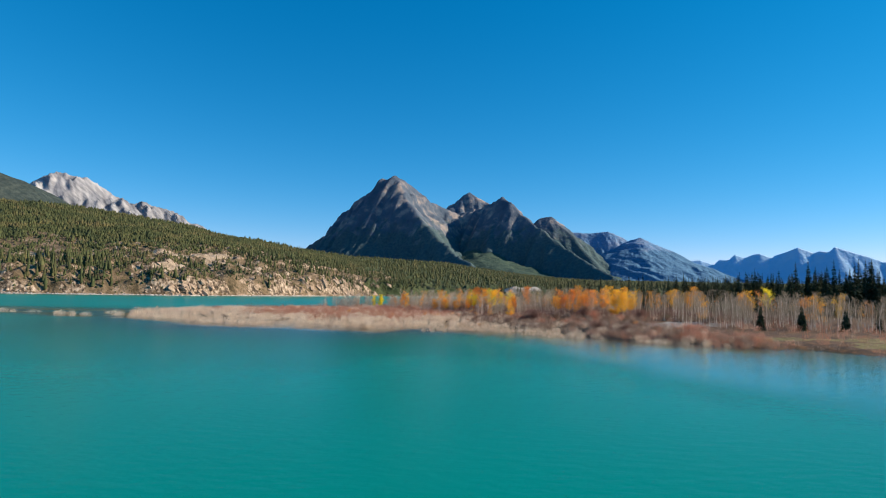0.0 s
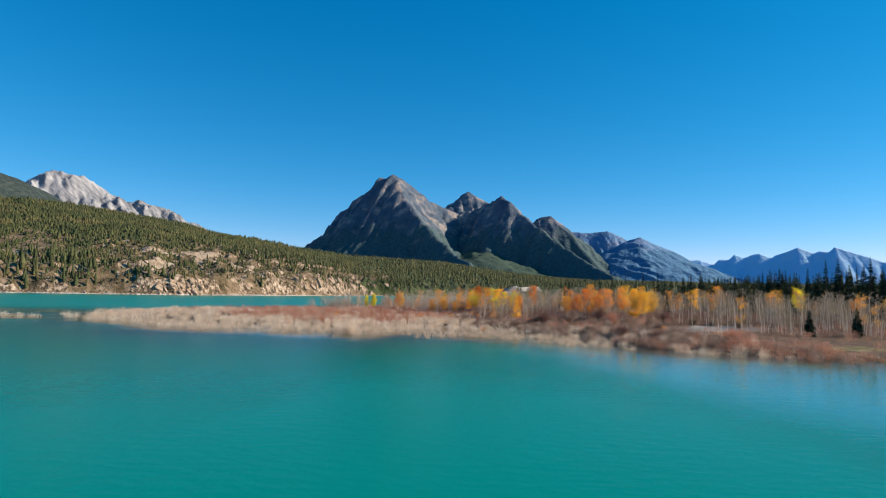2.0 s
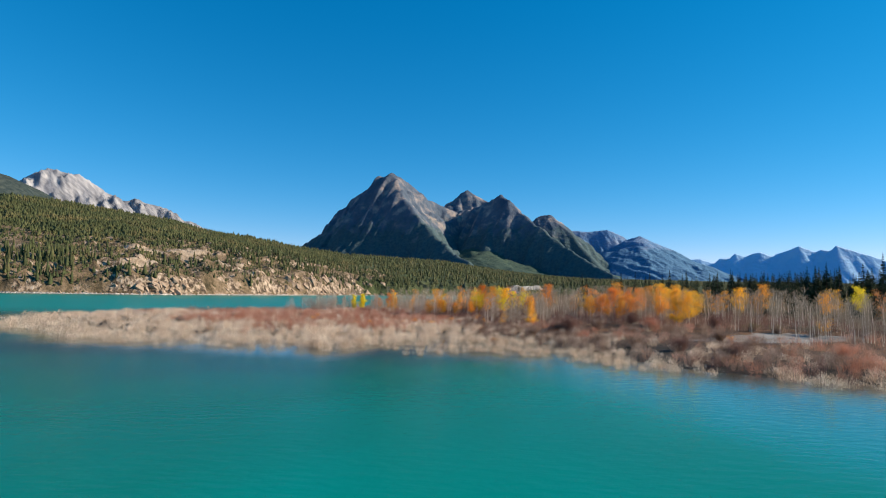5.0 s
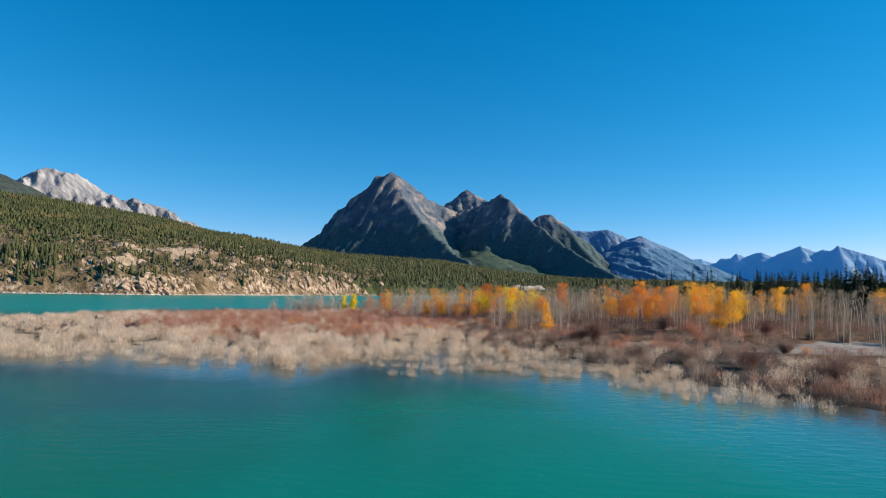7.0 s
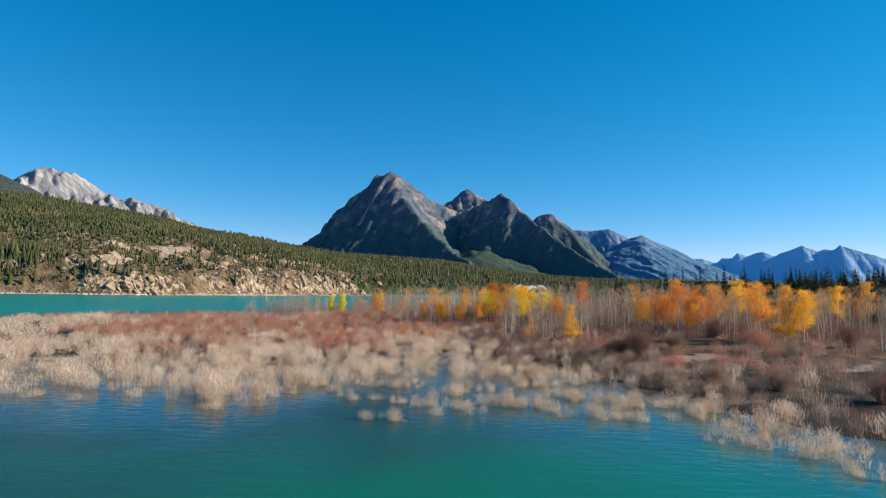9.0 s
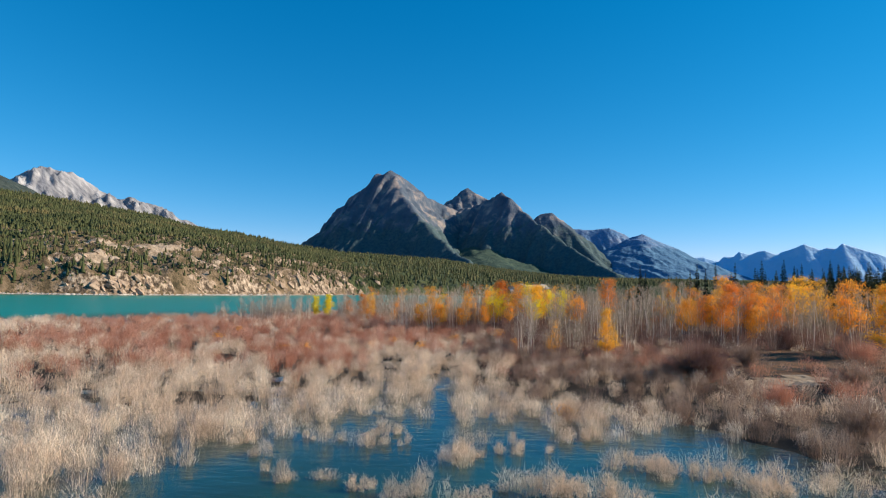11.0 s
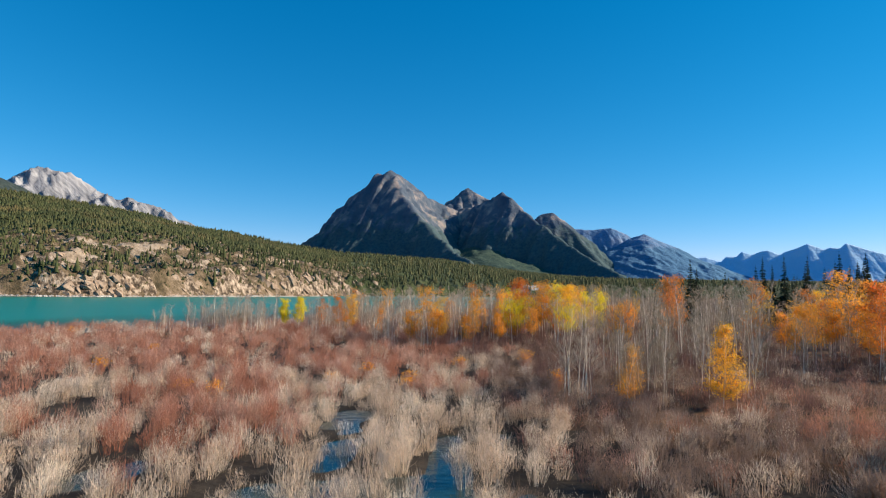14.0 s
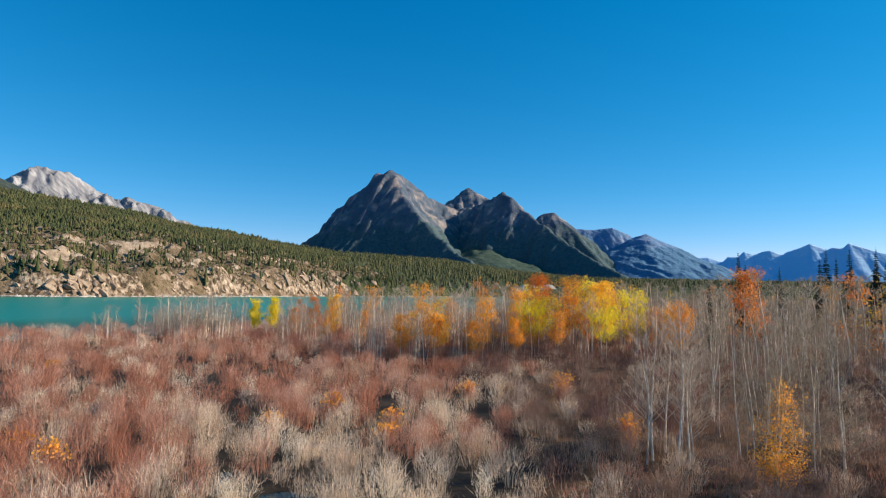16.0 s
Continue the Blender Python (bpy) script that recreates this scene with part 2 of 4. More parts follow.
def mesh_of(name, verts, faces, mats, smooth=False, slots=None):
    """A mesh from arrays of corners and of faces that all have as many corners."""
    verts, faces = np.asarray(verts, np.float32), np.asarray(faces, np.int32)
    me = bpy.data.meshes.new(name)
    k = faces.shape[1]
    me.vertices.add(len(verts))
    me.vertices.foreach_set("co", verts.ravel())
    me.loops.add(faces.size)
    me.loops.foreach_set("vertex_index", faces.ravel())
    me.polygons.add(len(faces))
    me.polygons.foreach_set("loop_start", np.arange(0, faces.size, k, dtype=np.int32))
    if smooth:
        me.polygons.foreach_set("use_smooth", np.ones(len(faces), bool))
    for m in mats:
        me.materials.append(m)
    if slots is not None:
        me.polygons.foreach_set("material_index", np.asarray(slots, np.int32))
    me.update(calc_edges=True)
    me.validate()
    return me


def grid_faces(nx, ny):
    i = np.arange(nx - 1)[None, :] + np.arange(ny - 1)[:, None] * nx
    i = i.ravel()
    return np.stack([i, i + 1, i + nx + 1, i + nx], 1)


def graded(fine0, fine1, step, stops):
    """Coordinates that are fine between fine0 and fine1 and coarser outside; stops: (limit, step) on either side."""
    v = list(np.arange(fine0, fine1, step))
    for limit, s in stops:
        if limit > v[-1]:
            while v[-1] < limit:
                v.append(v[-1] + s)
        else:
            while v[0] > limit:
                v.insert(0, v[0] - s)
    return np.array(v)


# ---- terrain ----
NEAR_X = [-300, -108, -104, -97, -90, -83, -75, -66, -58, -50, -42, -35, -25, -20, -16, -12.5, -10, -6, 0, 5, 9, 14, 19, 22, 25, 28, 33, 40, 50, 57, 62, 66, 70, 75, 110, 200, 400]
NEAR_Y = [330, 212, 197, 184, 172, 167, 163, 154, 148, 147, 146, 144, 143, 142.5, 142, 143.5, 150, 157, 156, 158, 155.5, 153, 147, 138, 131, 126, 119.5, 113.5, 112, 109.5, 107, 110, 105, 99, 80, 35, -60]
BACK_X = [-300, -112, -106, -102, -98, -91, -77, -68, -58, -45, -25, 0, 30, 80, 120]
BACK_Y = [150, 200, 212, 224, 240, 254, 263, 271, 285, 297, 315, 350, 440, 700, 1500]
SHORE_AZ = [-180, -110, -74, -60, -40.8, -33.6, -26, -18.7, -14.3, -11.9, -9, -3.7, 0, 5, 12, 40, 180]
SHORE_R = [1500, 1400, 937, 689, 545, 533, 535, 585, 630, 670, 730, 800, 860, 950, 1000, 1100, 1500]
CREST_AZ = [-180, -70, -46.2, -40.4, -37, -33.3, -29.3, -24.9, -22.5, -20.1, -17.6, -15.1, -12.7, -9.8, -4.4, 0.3, 6.7, 12, 15.2, 37.3, 90, 180]
CREST_E = [0.022, 0.09, 0.114, 0.122, 0.1245, 0.122, 0.1155, 0.1055, 0.094, 0.0893, 0.083, 0.075, 0.069, 0.0616, 0.0577, 0.0525, 0.0365, 0.0285, 0.0255, 0.023, 0.022, 0.022]
CREST_D = [(-180, 600), (-46, 480), (-25, 520), (-12.7, 800), (0, 1250), (15, 1900), (40, 2200), (180, 2200)]
BENCH_AZ = [-180, -60, -36.8, -33.1, -29.5, -24.7, -20, -16, -11.9, -7, -3.2, 6, 180]
BENCH_E = [0.012, 0.036, 0.0398, 0.0473, 0.054, 0.0566, 0.0565, 0.0476, 0.036, 0.0259, 0.0141, 0.008, 0.006]
POOLS = [(-14, 159.5, 4.6, 2.6), (1.3, 166, 1.15, 11), (-5.2, 187, 0.9, 4.5), (2.2, 178, 0.85, 5.5), (20, 145, 6, 2), (28, 146, 3.5, 2), (-23, 141, 3.5, 1.4), (-3.9, 179.5, 0.9, 3.6), (-1.4, 173.6, 2.4, 1.5),
         (-12, 168, 3, 1.5), (5.8, 184, 1.6, 1.2), (-14.8, 174.6, 1.2, 2.8), (-30, 165, 2.5, 1.0), (9.1, 177.2, 1.3, 1), (18.5, 168, 2.0, 0.9), (-22.4, 181, 1.5, 1.1), (-5, 199, 2.2, 1), (-27, 150, 4, 1.2),
         (30, 132, 5, 1.5), (21, 175.2, 2.4, 1.3), (-7, 172.6, 1.3, 1.2), (11.5, 185.7, 1.0, 1.3), (-12.4, 189.2, 1.5, 1.0), (16.8, 179.5, 1.2, 1.8), (-8, 183.4, 1.4, 0.8), (-18, 168, 1.6, 1.0), (-9, 192, 1.0, 1.2)]
ISLETS = [(-139, 189, 5, 2), (-131, 190, 4, 1.6), (-117, 181, 5, 1.8), (-108, 174, 5, 2), (-106, 190, 4, 1.6), (-98, 179, 3, 1.5), (-92, 168, 3, 1.2), (-150, 198, 5, 1.5)]


def pools(x, y):
    """How deep a place lies inside a pool, 0 outside."""
    d = np.zeros_like(x)
    wx, wy = x + 2.2 * (fbm(x / 4, y / 4, 31) - 0.5), y + 3.0 * (fbm(x / 4, y / 4, 37) - 0.5)
    for a, b, u, v in POOLS:
        d = np.maximum(d, 1 - ((wx - a) / u) ** 2 - ((wy - b) / v) ** 2)
    return np.clip(d, 0, 1)


def inland(x, y):
    """Metres inside the marsh's shore line, negative on the lake."""
    w = 5 * (fbm(x / 9, y / 9, 5) - 0.5) + 2.5 * (fbm(x / 3.5, y / 3.5, 6) - 0.5)
    s = np.minimum(y - np.interp(x, NEAR_X, NEAR_Y) + w, np.interp(x, BACK_X, BACK_Y) - y + w)
    for a, b, u, v in ISLETS:
        s = np.maximum(s, 3 * (1 - ((x - a) / u * 1.2) ** 2 - ((y - b) / v) ** 2) + 0.3 * w)
    return s


def marsh(x, y):
    s = inland(x, y)
    z = np.interp(s, [-110, -75, -40, -2, 0, 12, 24, 60], [-3.2, -2.0, -1.36, -0.6, -0.32, -0.16, 0.0, 0.12])
    z = z + 0.3 * (fbm(x / 3.2, y / 3.2, 9) - 0.5)
    bank = np.clip((x - 24) / 26, 0, 1) * np.clip((s - 1) / np.interp(x, [50, 64], [9, 1.6]), 0, 1)
    wood = np.clip((y - 166) / 22, 0, 1) * np.clip((x - 4) / 16, 0, 1) + 0.6 * np.clip((y - 215) / 30, 0, 1) * np.clip((x + 60) / 40, 0, 1)
    z = z + 0.75 * bank + 1.15 * np.clip(wood, 0, 1) * np.clip(s / 15, 0, 1)
    z = z + (0.1 * np.clip((s - 12) / 8, 0, 1) + 0.18 * np.clip((x - 3) / 5, 0, 1)) * np.clip((s - 4) / 8, 0, 1)
    return z - 0.75 * np.clip(1.5 * pools(x, y), 0, 1)


def hill(x, y):
    az, r = np.degrees(np.arctan2(x, y - 72)), np.hypot(x, y - 72)
    rs = np.interp(az, SHORE_AZ, SHORE_R) + 14 * (fbm(x / 40, y / 40, 3) - 0.5)
    ub = 150.0
    uc = np.interp(az, [a for a, _ in CREST_D], [b for _, b in CREST_D])
    z1 = 9.3 + np.interp(az, BENCH_AZ, BENCH_E) * (rs + ub)
    z2 = 2.0 + np.interp(az, CREST_AZ, CREST_E) * (rs + uc)
    u = r - rs
    t1, t2 = np.clip(u / ub, 0, 1), np.clip((u - ub) / (uc - ub), 0, 1)
    cliff = np.interp(u, [0, 3, 9, 25, 60, 150], [0, 0.05, 0.28, 0.45, 0.62, 1])
    z = z1 * cliff + (z2 - z1) * t2 ** 0.9
    z = z * np.where(u > uc, 1 - 0.35 * np.clip((u - uc) / 900, 0, 1), 1)
    rough = np.clip(u / 12, 0, 1) * np.clip(1.3 - u / 320, 0.12, 1) * np.clip(z1 / 20, 0.1, 1)
    z = z + rough * (11 * (ridged(x / 42, y / 42, 11, 3) - 0.62) + 9 * (ridged(x / 17, y / 17, 12, 2) - 0.6) + 7 * (ridged(x / 8, y / 8, 13, 2) - 0.55))
    z = z + 6 * t2 * (fbm(x / 120, y / 120, 17) - 0.5)
    return np.where(u < 0, np.maximum(u * 0.1, -4), np.maximum(z, 0.05 + 0.02 * u))


def clearing(x, y):
    """The bare tan ground along the hill's bench."""
    az, r = np.degrees(np.arctan2(x, y - 72)), np.hypot(x, y - 72)
    u = r - np.interp(az, SHORE_AZ, SHORE_R)
    return (np.abs(u - 128 - 60 * (fbm(x / 70, y / 70, 93) - 0.5)) < 16 + 30 * (fbm(x / 28, y / 28, 94) - 0.5)) & (az > -39) & (az < -20) & (fbm(x / 34, y / 34, 95) > 0.42) | (u > 40) & (u < 125) & (az > -29.5) & (az < -19) & (fbm(x / 30, y / 22, 96) > 0.54)


def height(x, y):
    x, y = np.asarray(x, float), np.asarray(y, float)
    return np.maximum(marsh(x, y), hill(x, y))


gx = graded(-118, 112, 1.25, [(-410, 3.4), (-1500, 40), (-5200, 220), (330, 8), (1500, 45), (5200, 220)])
gy = graded(104, 312, 1.25, [(20, 8), (-500, 60), (-3000, 300), (470, 10), (700, 3.4), (1000, 8), (1700, 25), (4900, 90)])
GX, GY = np.meshgrid(gx, gy)
GZ = height(GX, GY)
gf = grid_faces(len(gx), len(gy))
gv = np.stack([GX.ravel(), GY.ravel(), GZ.ravel()], 1)
mid = gv[gf].mean(1)
mx_, my_ = mid[:, 0], mid[:, 1]
far_r = np.hypot(mx_, my_ - 72) - np.interp(np.degrees(np.arctan2(mx_, my_ - 72)), SHORE_AZ, SHORE_R)
slot = np.zeros(len(gf), int)
slot[(far_r > -5)] = 2
slot[(far_r > 230 + 120 * (fbm(mx_ / 60, my_ / 60, 44) - 0.5)) | ((far_r > -5) & (np.degrees(np.arctan2(mx_, my_ - 72)) > -6 + 10 * (fbm(mx_ / 50, my_ / 50, 45) - 0.5)))] = 3
e1, e2 = gv[gf[:, 1]] - gv[gf[:, 0]], gv[gf[:, 3]] - gv[gf[:, 0]]
fn = np.cross(e1, e2)
flat = fn[:, 2] / np.linalg.norm(fn, axis=1)
bare_az = np.degrees(np.arctan2(mx_, my_ - 72))
slot[(slot == 2) & (flat < 0.8 - 0.3 * fbm(mx_ / 14, my_ / 14, 47)) & ((fbm(mx_ / 32, my_ / 32, 49) > 0.52) | (bare_az > -21) & (fbm(mx_ / 32, my_ / 32, 49) > 0.4))] = 5
slot[(far_r > -5) & clearing(mx_, my_)] = 7
gravel = (np.abs(mx_ - 67) / 21 + np.abs(my_ - 167 - 0.3 * (mx_ - 67)) / 9 + 0.5 * (fbm(mx_ / 7, my_ / 7, 41) - 0.5) < 1) & (mx_ > 36)
jx_, jy_ = mx_ + 16 * (fbm(mx_ / 7, my_ / 7, 51) - 0.5), my_ + 16 * (fbm(mx_ / 7, my_ / 7, 52) - 0.5)
slot[(far_r <= -5) & ((jx_ > 8) & (jy_ > 178) | (jx_ > 52) | (jy_ > 240))] = 4
slot[(far_r <= -5) & gravel] = 1
slot[((mx_ - 33) / 6) ** 2 + ((my_ - 171.5 - 0.4 * (mx_ - 33)) / 2.0) ** 2 + 1.5 * (fbm(mx_ / 4, my_ / 4, 59) - 0.5) < 1] = 7
slot[(jx_ > 64) & (jy_ < 126) & (my_ > 60) & (inland(mx_, my_) > 2.5) & (fbm(mx_ / 9, my_ / 9, 48) > 0.4)] = 6
ground = new("ground", mesh_of("ground", gv, gf, [MUD, GRAVEL, HILLSIDE, WOODS, FOREST_SOIL, CLIFF, TURF, TALUS], True, slot))
tagged(ground, "marsh mud, gravel bank and rocky wooded hillside round the lake", "ground", kind="structure")

qx = graded(-118, 112, 3.6, [(-410, 12), (-1500, 60), (-5200, 250), (330, 12), (1500, 60), (5200, 250)])
qy = graded(104, 312, 3.6, [(20, 8), (-500, 60), (-3000, 300), (1000, 12), (1700, 60), (4900, 120)])
QX, QY = np.meshgrid(qx, qy)
wz = np.clip(-height(QX, QY) / 2.2, 0, 1) * np.where((pools(QX, QY) > 0) & (inland(QX, QY) > -3), 0.35, 1) * np.where(QX > -66, np.interp(QY, [126, 138, 205, 220], [1, 0.34, 0.34, 1]), 1)
offshore = -inland(QX, QY)
wz = np.where((offshore > 3) & (offshore < 48), wz - 0.55 * np.clip(fbm(QX / 11, QY / 7, 57) - 0.52, 0, 0.3) * np.clip((48 - offshore) / 20, 0, 1), wz)
wz = wz + np.where(offshore > 2, 0.24 * np.interp(QX, [-4, 22], [0, 1]) * np.interp(offshore, [2, 8, 40, 70], [0, 1, 1, 0]), 0)
reach = np.interp(QX, [-90, -60, -5, 15, 40], [4, 6, 10, 30, 56]) * (0.7 + 0.6 * fbm(QX / 14, QY / 14, 58))
still = np.interp(offshore / reach, [0.2, 0.65, 1.6], [0.03, 0.08, 0.25])
still = np.where(QY > 205, np.interp(QY, [205, 240], [0.1, 0.3]), still)
wme = mesh_of("water", np.stack([QX.ravel(), QY.ravel(), np.zeros(QX.size)], 1), grid_faces(len(qx), len(qy)), [water_material()], True)
for key, values in (("depth", wz), ("ripple", still)):
    wme.attributes.new(key, "FLOAT", "POINT").data.foreach_set("value", values.ravel().astype(np.float32))
tagged(new("water", wme), "calm turquoise glacial lake with faint ripples", "lake", kind="structure")


# ---- mountains ----
def mountain(name, label, ridges, mat, steep, amp, cell, pad=500, front=900, seed=0, base=-30, grain=0.0, warp=1.0, gully=0.9, crag=0.0, soft=12.0):
    pts = np.array([p for r in ridges for p in r], float)
    xs = np.arange(pts[:, 0].min() - pad, pts[:, 0].max() + pad, cell)
    ys = np.arange(pts[:, 1].min() - front, min(pts[:, 1].max() + 260, 4930), cell)
    X, Y = np.meshgrid(xs, ys)
    wx = X + 90 * warp * (fbm(X / 260, Y / 260, seed + 50) - 0.5) + 30 * warp * (fbm(X / 70, Y / 70, seed + 51) - 0.5)
    wy = Y + 90 * warp * (fbm(X / 260, Y / 260, seed + 60) - 0.5) + 30 * warp * (fbm(X / 70, Y / 70, seed + 61) - 0.5)
    Z = np.full(X.shape, -1e9)
    D = np.full(X.shape, 1e9)
    for r in ridges:
        for (ax, ay, az), (bx, by, bz) in zip(r, r[1:]):
            t = np.clip(((wx - ax) * (bx - ax) + (wy - ay) * (by - ay)) / ((bx - ax) ** 2 + (by - ay) ** 2), 0, 1)
            d = np.hypot(wx - ax - t * (bx - ax), wy - ay - t * (by - ay))
            D = np.minimum(D, d)
            d = np.sqrt(d * d + soft * soft) - soft
            Z = np.maximum(Z, az + t * (bz - az) - steep * d * (1 - 0.22 * np.clip(d / 900, 0, 1)))
    k = np.clip(D / 120, 0.06, 1)
    gu, gv_ = X * math.cos(grain) + Y * math.sin(grain), Y * math.cos(grain) - X * math.sin(grain)
    Z = Z + amp * k * (ridged(X / 190, Y / 190, seed, 5) - 0.6) + 0.14 * amp * k * (fbm(X / 35, Y / 35, seed + 9) - 0.5)
    Z = Z + gully * amp * np.clip(D / 70, 0.1 + 0.25 * (gully > 1), 1) * (ridged(gu / 85, gv_ / 420, seed + 13, 4) - 0.6)
    Z = Z + crag * np.clip(D / 40, 0.35, 1) * (ridged(X / 60 + Y / 160, Y / 60, seed + 21, 3) - 0.6)
    Z = np.maximum(Z, base)
    ob = new(name, mesh_of(name, np.stack([X.ravel(), Y.ravel(), Z.ravel()], 1), grid_faces(len(xs), len(ys)), [mat], True))
    return tagged(ob, label, "mountain", kind="structure")


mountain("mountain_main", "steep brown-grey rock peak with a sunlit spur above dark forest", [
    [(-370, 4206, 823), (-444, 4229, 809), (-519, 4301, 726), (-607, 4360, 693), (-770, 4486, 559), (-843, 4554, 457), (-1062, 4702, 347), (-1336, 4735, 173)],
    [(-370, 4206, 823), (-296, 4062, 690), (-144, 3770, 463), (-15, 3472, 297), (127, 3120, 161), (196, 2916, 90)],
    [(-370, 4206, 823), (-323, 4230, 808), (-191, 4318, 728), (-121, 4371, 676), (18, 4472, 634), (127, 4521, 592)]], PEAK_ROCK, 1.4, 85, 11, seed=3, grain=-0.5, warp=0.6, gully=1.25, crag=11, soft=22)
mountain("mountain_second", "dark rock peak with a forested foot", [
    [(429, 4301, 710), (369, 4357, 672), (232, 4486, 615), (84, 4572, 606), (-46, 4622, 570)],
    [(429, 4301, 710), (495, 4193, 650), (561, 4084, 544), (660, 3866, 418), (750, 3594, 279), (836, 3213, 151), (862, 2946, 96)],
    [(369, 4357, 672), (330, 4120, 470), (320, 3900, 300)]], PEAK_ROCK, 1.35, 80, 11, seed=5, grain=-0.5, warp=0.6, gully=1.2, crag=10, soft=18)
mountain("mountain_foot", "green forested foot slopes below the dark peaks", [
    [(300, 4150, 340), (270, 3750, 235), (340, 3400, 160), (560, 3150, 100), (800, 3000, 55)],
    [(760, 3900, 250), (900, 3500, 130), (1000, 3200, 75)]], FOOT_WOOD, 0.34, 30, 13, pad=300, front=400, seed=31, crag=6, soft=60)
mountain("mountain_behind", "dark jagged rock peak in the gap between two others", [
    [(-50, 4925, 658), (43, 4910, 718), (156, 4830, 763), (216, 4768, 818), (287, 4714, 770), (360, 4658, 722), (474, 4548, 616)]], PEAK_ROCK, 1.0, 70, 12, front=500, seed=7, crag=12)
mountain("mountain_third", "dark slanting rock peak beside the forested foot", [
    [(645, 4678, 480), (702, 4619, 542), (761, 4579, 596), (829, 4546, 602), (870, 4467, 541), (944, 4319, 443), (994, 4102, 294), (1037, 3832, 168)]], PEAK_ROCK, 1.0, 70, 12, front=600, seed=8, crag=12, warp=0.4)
mountain("mountain_blue_back", "ridge with long even slopes, coloured blue as by distance haze", [
    [(700, 4760, 479), (923, 4732, 514), (988, 4719, 502), (1179, 4674, 492), (1303, 4640, 505), (1404, 4610, 460), (1452, 4595, 429), (1600, 4550, 339)]], HAZE_BLUE_ROCK, 1.0, 46, 11, front=420, seed=12, warp=0.1, crag=22, gully=1.0)
mountain("mountain_blue", "mountain with pale rock bands, coloured blue as by distance haze", [
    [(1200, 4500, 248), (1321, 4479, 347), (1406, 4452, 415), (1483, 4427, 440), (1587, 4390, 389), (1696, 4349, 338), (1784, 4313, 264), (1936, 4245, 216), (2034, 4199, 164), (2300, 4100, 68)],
    [(1483, 4427, 440), (1560, 4250, 298), (1600, 4050, 158)]], HAZE_BLUE_ROCK, 0.62, 42, 11, front=800, seed=14, grain=0.6, warp=0.1, crag=18, gully=1.0)
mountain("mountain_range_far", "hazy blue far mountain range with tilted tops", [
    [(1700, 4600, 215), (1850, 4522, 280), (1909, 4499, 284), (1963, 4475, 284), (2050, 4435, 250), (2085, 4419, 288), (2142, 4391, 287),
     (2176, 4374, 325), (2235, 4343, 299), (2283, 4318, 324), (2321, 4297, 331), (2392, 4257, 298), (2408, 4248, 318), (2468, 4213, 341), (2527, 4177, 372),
     (2612, 4124, 330), (2639, 4106, 345), (2685, 4076, 336), (2713, 4057, 371), (2797, 3998, 330), (2869, 3946, 298), (2923, 3906, 267), (3150, 3720, 215)]], FAR_HAZE_ROCK, 1.1, 14, 9, front=280, pad=160, seed=16, warp=0.0, crag=7, gully=1.0, soft=0)
mountain("mountain_grey", "pale grey limestone peak with slanting rock bands", [
    [(-3000, 3480, 408), (-2794, 3600, 523), (-2711, 3664, 587), (-2645, 3712, 640), (-2510, 3807, 737), (-2440, 3853, 708), (-2388, 3886, 715), (-2318, 3929, 661), (-2217, 3988, 598), (-2164, 4018, 568), (-2099, 4053, 580),
     (-2015, 4096, 553), (-1942, 4132, 536), (-1825, 4186, 466), (-1722, 4230, 425), (-1500, 4300, 308)],
    [(-2510, 3807, 737), (-2420, 3650, 568), (-2330, 3450, 407)], [(-2388, 3886, 715), (-2280, 3780, 568), (-2180, 3600, 427)]], GREY_ROCK, 0.85, 80, 10, front=700, pad=200, seed=20, grain=0.75, warp=0.3, gully=1.5, crag=60, soft=4)
mountain("mountain_ridge_dark", "dark forested mountain shoulder", [
    [(-1900, 1850, 454), (-1743, 2001, 427), (-1643, 2087, 410), (-1568, 2146, 379), (-1486, 2206, 345), (-1412, 2255, 302), (-1267, 2342, 230)]], DARK_RIDGE, 0.6, 40, 18, front=500, seed=24)


